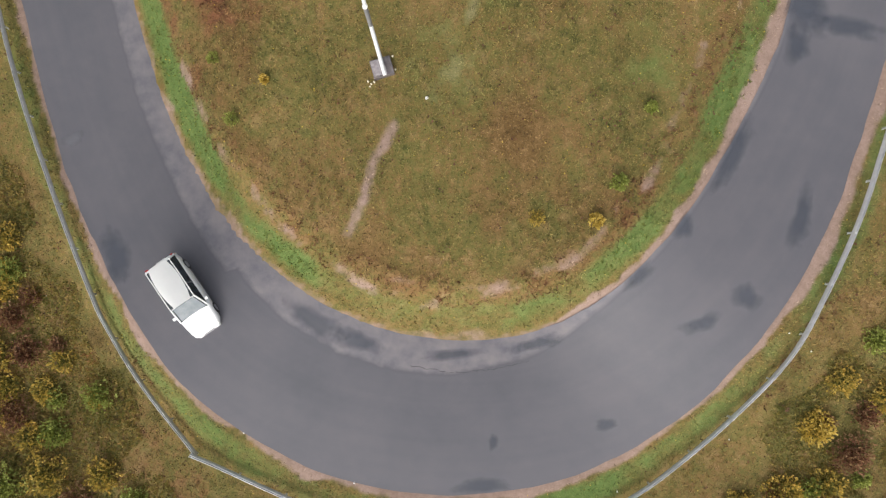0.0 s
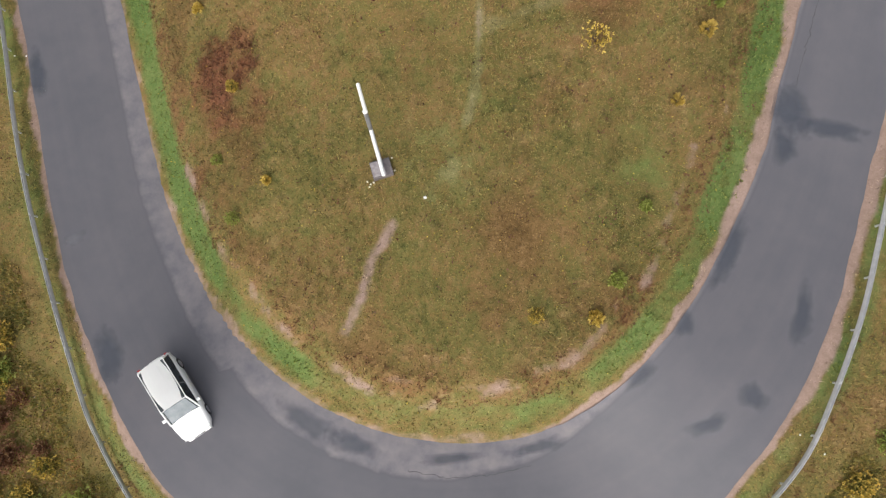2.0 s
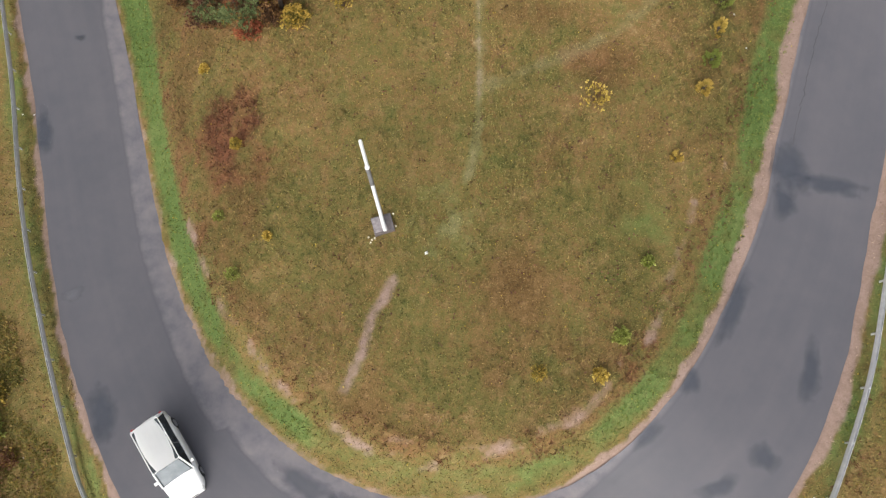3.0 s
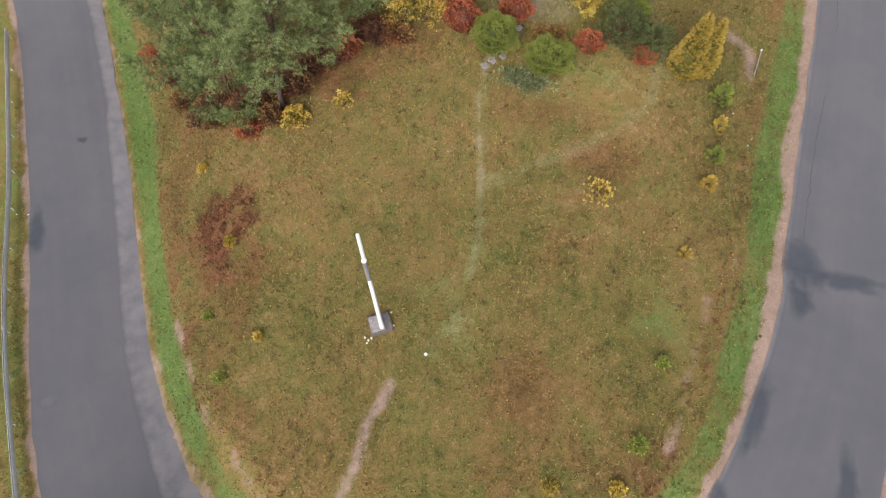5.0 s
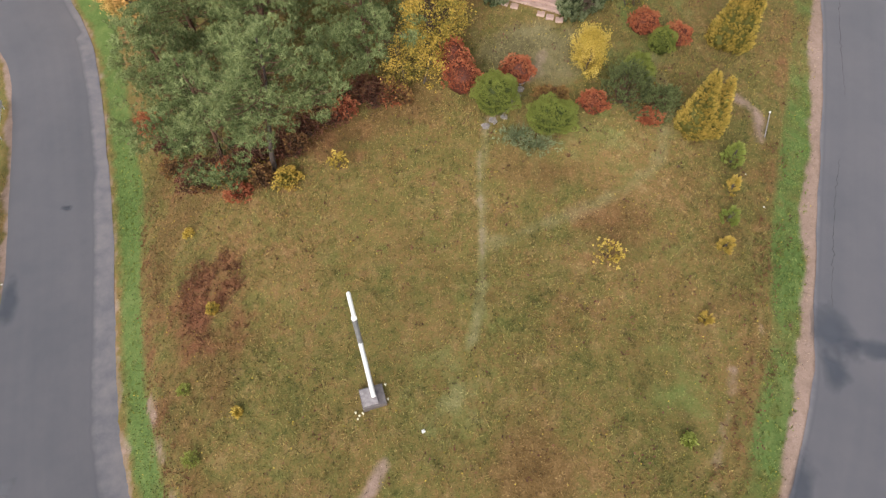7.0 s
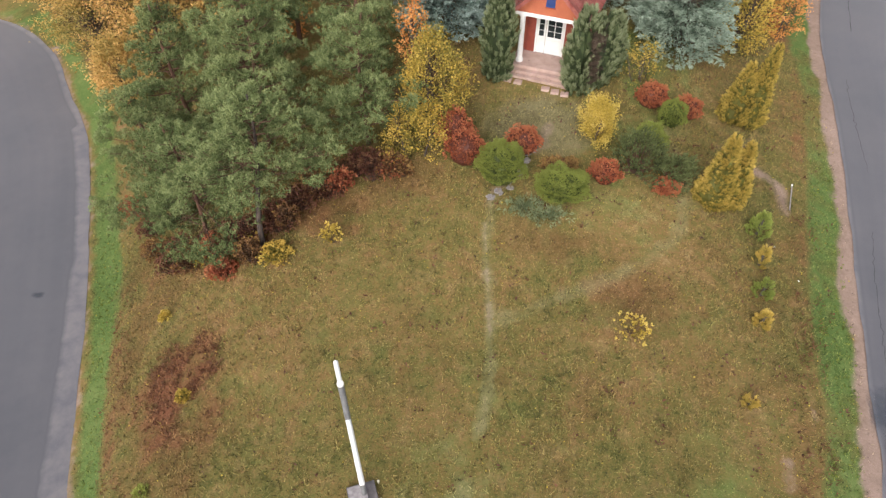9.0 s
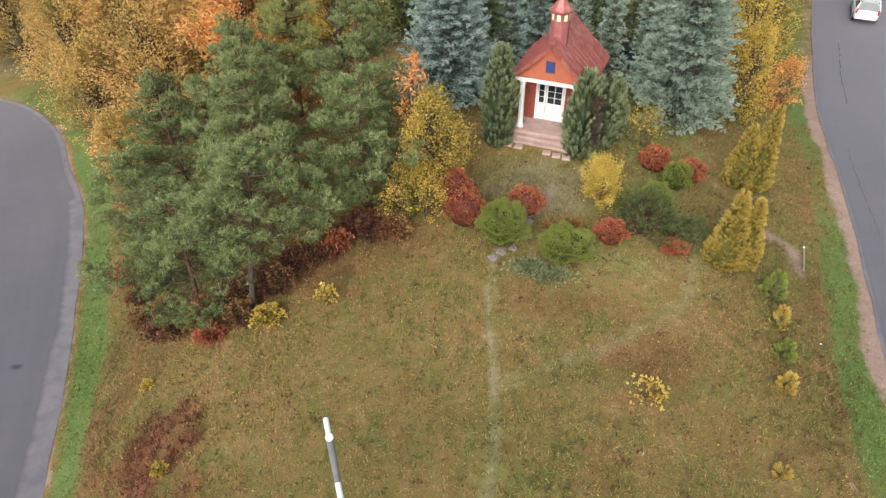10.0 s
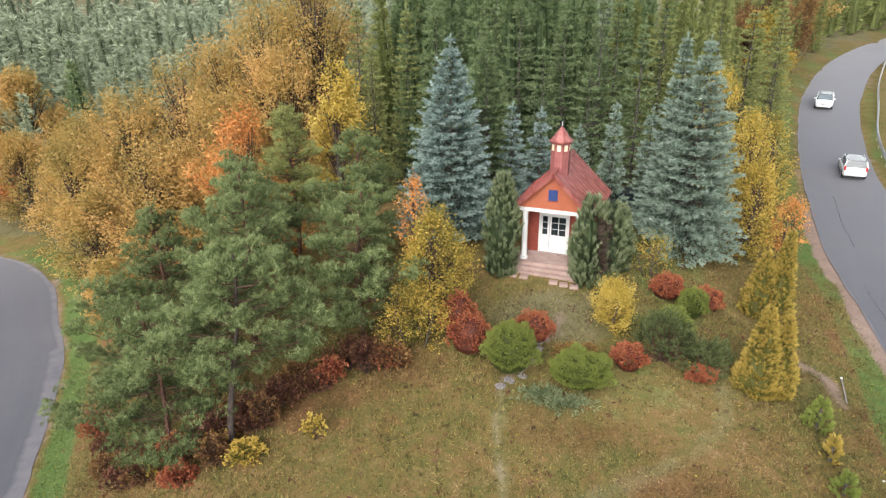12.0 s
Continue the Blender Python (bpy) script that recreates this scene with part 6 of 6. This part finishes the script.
# ---- woods behind ----
def wood_tree(kind, x, y, h, rad, seed):
    """One conifer of the woods: whorls of small sprays round a dense inside."""
    r = np.random.default_rng(seed)
    far = kind == "pale"
    dist = math.hypot(x, y)
    blades, n = (3, int(np.clip(13000 / dist, 40, 160))) if far else (4, int(300 + 40 * h))
    size = float(np.clip(dist / 130, 0.5, 2.2)) if far else 0.36
    t = r.uniform(0.04, 1, n) ** 0.85
    step_h = 0.9 if not far else max(0.9, dist / 90)
    whorl = np.round(t * h / step_h) * step_h / h
    t = np.clip(np.where(r.uniform(size=n) < 0.6, whorl + r.normal(0, 0.1 / h, n), t), 0.03, 0.985)
    a = r.uniform(0, 2 * np.pi, n)
    shape = np.minimum((1 - t) ** 0.8, 1.25 * (1 - t) + 0.02)
    reach = r.uniform(0, 1, n) ** 0.5
    d = rad * shape * (0.5 + 0.5 * reach) * (0.86 + 0.28 * np.sin(3 * a + seed + 7 * t)) + 0.04
    out = np.stack([np.cos(a), np.sin(a), 0 * a], 1)
    C = out * d[:, None] + np.stack([0 * t, 0 * t, t * h - 0.2 * d], 1)
    v, f = sprays(C, unit(out + (0, 0, 0.25)), size, size * (0.4 if far else 0.3), blades, 0.5, r)
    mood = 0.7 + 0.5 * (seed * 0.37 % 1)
    # Tops and outer sprays coloured paler, bases darker, as light would leave them.
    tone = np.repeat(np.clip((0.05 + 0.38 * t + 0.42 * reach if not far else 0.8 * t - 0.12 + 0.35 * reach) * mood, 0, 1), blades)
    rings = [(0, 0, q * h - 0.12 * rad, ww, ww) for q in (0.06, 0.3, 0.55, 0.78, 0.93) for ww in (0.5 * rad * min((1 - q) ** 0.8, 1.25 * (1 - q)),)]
    # The inside takes the darkest tone, shade put into its colour.
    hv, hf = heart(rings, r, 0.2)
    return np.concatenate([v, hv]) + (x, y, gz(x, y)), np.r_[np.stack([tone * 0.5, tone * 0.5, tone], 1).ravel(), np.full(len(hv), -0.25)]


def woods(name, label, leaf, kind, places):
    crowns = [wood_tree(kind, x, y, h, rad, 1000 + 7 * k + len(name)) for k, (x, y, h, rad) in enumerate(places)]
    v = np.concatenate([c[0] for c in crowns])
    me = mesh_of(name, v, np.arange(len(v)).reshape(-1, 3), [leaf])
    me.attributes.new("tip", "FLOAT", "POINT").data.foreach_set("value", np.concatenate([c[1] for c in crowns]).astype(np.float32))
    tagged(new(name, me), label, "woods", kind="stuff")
    lines = [(np.array([(x, y, gz(x, y) - 0.2), (x, y, gz(x, y) + h * 0.4)]), np.array([0.16, 0.03])) for x, y, h, rad in places]
    me = tubes_mesh(name + "_trunks", lines, 5)
    me.materials.append(bark_grey)
    tagged(new(name + "_trunks", me), "grey trunks of the woods behind", "trunks", kind="stuff")


wr2 = np.random.default_rng(77)


def scatter(x0, x1, y0, y1, gap, h0, h1, rad, keep=lambda x, y: True, clear=2.5):
    out = []
    for y in np.arange(y0, y1, gap):
        for x in np.arange(x0, x1, gap):
            px, py = x + wr2.uniform(-0.42, 0.42) * gap, y + wr2.uniform(-0.42, 0.42) * gap
            if beside_road([px], [py])[0][0] > clear and keep(px, py):
                h = wr2.uniform(h0, h1)
                out.append((px, py, h, rad * h / h1 * wr2.uniform(0.85, 1.15)))
    return out


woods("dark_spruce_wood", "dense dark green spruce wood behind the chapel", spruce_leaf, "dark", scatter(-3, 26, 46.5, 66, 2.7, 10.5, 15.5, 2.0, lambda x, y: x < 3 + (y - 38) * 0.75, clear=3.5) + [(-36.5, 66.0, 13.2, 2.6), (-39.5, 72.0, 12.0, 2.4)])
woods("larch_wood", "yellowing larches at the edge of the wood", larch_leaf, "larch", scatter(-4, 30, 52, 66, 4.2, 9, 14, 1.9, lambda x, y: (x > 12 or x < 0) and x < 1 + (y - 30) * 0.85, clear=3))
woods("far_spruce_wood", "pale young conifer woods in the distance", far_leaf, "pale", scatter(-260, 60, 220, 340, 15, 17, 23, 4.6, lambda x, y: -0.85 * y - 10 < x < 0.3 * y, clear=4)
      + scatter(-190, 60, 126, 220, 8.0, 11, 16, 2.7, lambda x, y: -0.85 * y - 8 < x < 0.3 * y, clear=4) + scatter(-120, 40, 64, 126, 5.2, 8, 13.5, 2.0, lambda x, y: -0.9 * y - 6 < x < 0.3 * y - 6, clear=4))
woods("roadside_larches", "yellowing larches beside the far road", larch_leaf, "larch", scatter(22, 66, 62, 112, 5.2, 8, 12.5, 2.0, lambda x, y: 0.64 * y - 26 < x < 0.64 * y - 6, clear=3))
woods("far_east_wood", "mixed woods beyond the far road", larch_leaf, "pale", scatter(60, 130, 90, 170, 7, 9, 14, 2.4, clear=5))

# broad-leaved trees of the western edge and by the far road
for k, (x, y, h, rad, leaf, words) in enumerate(((-11.7, 37.6, 10.2, 2.7, orange_leaf, "orange maple behind the pines"), (-7.0, 42.5, 10.0, 2.1, yellow_leaf, "yellow-leaved birch behind the pines"), (-27.2, 46.8, 10.2, 3.4, tan_leaf, "broad tawny oak by the road bend"), (-24.0, 49.8, 13.0, 4.2, tan_leaf, "broad tawny oak by the road"),
                                                 (-20.3, 51.0, 14.8, 4.6, tan_leaf, "broad tawny oak above the road"), (-17.0, 52.5, 15.2, 4.6, tan_leaf, "broad tawny oak above the road"), (-13.6, 52.6, 16.2, 4.6, tan_leaf, "tall tawny oak above the road"), (-10.2, 54.0, 16.6, 4.4, tan_leaf, "tall tawny oak above the road"),
                                                 (-20.6, 43.8, 10.6, 4.2, tan_leaf, "broad tawny oak above the road"), (-24.6, 43.4, 7.6, 2.9, tan_leaf, "low tawny oak by the verge"), (-15.6, 46.8, 11.8, 4.0, tan_leaf, "broad tawny oak above the road"), (-11.0, 46.8, 12.0, 3.2, tan_leaf, "tawny oak behind the maple"),
                                                 (-21.8, 38.6, 4.8, 1.9, tan_leaf, "low tawny tree by the verge"), (-43.8, 69.5, 12.0, 3.8, tan_leaf, "rusty oak across the road bend"), (-47.0, 63.5, 9.5, 3.6, orange_leaf, "rusty orange oak across the road bend"), (-38.5, 58.0, 8.0, 3.2, tan_leaf, "low tawny tree at the road bend"), (-31.5, 57.0, 9.5, 3.4, tan_leaf, "low tawny tree at the road bend"),
                                                 (31.2, 66.5, 10.5, 2.4, yellow_green_leaf, "yellow-green tree by the far road"), (38.4, 83.0, 11.5, 3.6, rust_leaf, "rust-coloured tree by the far road"), (50.0, 101.0, 12.0, 4.2, rust_leaf, "rust-coloured tree by the far road"), (60.0, 116.0, 12.0, 4.4, tan_leaf, "tawny tree by the far road"))):
    broadleaf(x, y, h, rad, 300 + k, words, leaf, low=0.04, clumps=int(150 * rad), leaves=30, size=0.175 if y < 60 else 0.25, shape="needle")

# ---- grass, weeds and fallen leaves ----
gr = np.random.default_rng(9)


def tufts(count, box4, blades, length, width, name, label, keep, lean=0.7, mat=None):
    x, y = gr.uniform(box4[0], box4[1], count), gr.uniform(box4[2], box4[3], count)
    zn, d = zones(x, y)
    ok = keep(x, y, d, zn)
    x, y = x[ok], y[ok]
    zn = {k: v[ok] for k, v in zn.items()}
    z = ground_z(x, y)
    C = np.column_stack([x, y, z - 0.01])
    size = length * (0.8 + 0.35 * wobble(x, y, 1.9, 8)) * np.where(zn["lush"] > 0.45, 0.75, 1)
    v, f = sprays(C, np.tile((0, 0, 1.0), (len(C), 1)), size, width, blades, lean, gr, jitter=0.05)
    v[:, 2] = np.maximum(v[:, 2], np.repeat(z, blades * 3) - 0.01)
    me = mesh_of(name, v, f, [mat or grass_mat])
    for k, val in zn.items():
        me.attributes.new(k, "FLOAT", "POINT").data.foreach_set("value", np.repeat(val, blades * 3).astype(np.float32))
    return tagged(new(name, me), label, "grass", kind="stuff")


tufts(185000, (-27, 25, -15, 36), 3, 0.19, 0.03, "meadow_grass", "dry olive and brown meadow grass", lambda x, y, d, z: (d > 0.25) & (z["sand"] < gr.uniform(0.1, 1.1, len(x)) ** 0.8), lean=1.0)
tufts(60000, (-27, 25, -15, 34), 4, 0.27, 0.022, "tall_grass", "tall straw-coloured grass clumps", lambda x, y, d, z: (d > 2.6) & (z["sand"] < 0.3) & (z["lush"] < 0.35) & (wobble(x, y, 1.5, 6) > -0.3), lean=1.3)
leaf_x = gr.uniform(-26, 24, 3600)
leaf_y = gr.uniform(-14, 34, 3600)
ok = beside_road(leaf_x, leaf_y)[0] > 0.3
C = np.column_stack([leaf_x, leaf_y, ground_z(leaf_x, leaf_y) + 0.1])[ok]
v, f = sprays(C, gr.normal(size=C.shape) * (1, 1, 0.25), 0.085, 0.06, 1, 0.1, gr, "leaf")
tagged(new("fallen_leaves", mesh_of("fallen_leaves", v, f, [yellow_leaf])), "fallen yellow leaves caught in the grass", "leaves", kind="stuff")
C = C[gr.choice(len(C), 900, False)] + (0.4, 0.2, 0)
C = C[beside_road(C[:, 0], C[:, 1])[0] > 1.2]
v, f = sprays(C, np.tile((0, 0, 1.0), (len(C), 1)), 0.16, 0.07, 5, 0.9, gr, "leaf", jitter=0.1)
tagged(new("meadow_weeds", mesh_of("meadow_weeds", v, f, [wine_leaf])), "reddish-brown broad-leaved weeds in the meadow", "weeds", kind="stuff")
tufts(13000, (-20, 20, -8, 26), 6, 0.16, 0.07, "verge_weeds", "bright green leafy weeds on the verge", lambda x, y, d, z: (d > 0.5) & (d < 2.1) & (z["lush"] > 0.6), lean=1.0, mat=green_leaf)
tufts(15000, (-17, 19, -7, 22), 6, 0.26, 0.035, "ditch_weeds", "tall brown weeds along the ditch", lambda x, y, d, z: (d > 1.7) & (d < 3.1) & (z["sand"] < 0.3) & (wobble(x, y, 0.8, 2) > -0.3), lean=0.8, mat=dock_leaf)
tufts(26000, (-30, -13, -16, 7), 4, 0.22, 0.1, "wild_thicket", "low mixed thicket of red, yellow and green leaves", lambda x, y, d, z: (d > 3.6 + wobble(x, y, 1.1, 4)) & (x + 0.2 * y < -18.2 + 2.2 * wobble(x, y, 1.3, 3)), lean=1.0, mat=thicket_leaf)
tufts(16000, (13, 28, -16, 2), 5, 0.26, 0.08, "wild_thicket", "low mixed thicket of yellow and green leaves", lambda x, y, d, z: (d > 4.2 + wobble(x, y, 1.1, 4)) & (wobble(x, y, 1.3, 7) > -0.2), lean=1.0, mat=thicket_leaf)
tufts(2200, (-15.2, -7.6, 10, 18.5), 8, 0.24, 0.05, "red_weeds", "dark red low weeds in the meadow", lambda x, y, d, z: z["red"] > 0.5 * gr.uniform(0.7, 1.7, len(x)), lean=1.0, mat=dock_leaf)
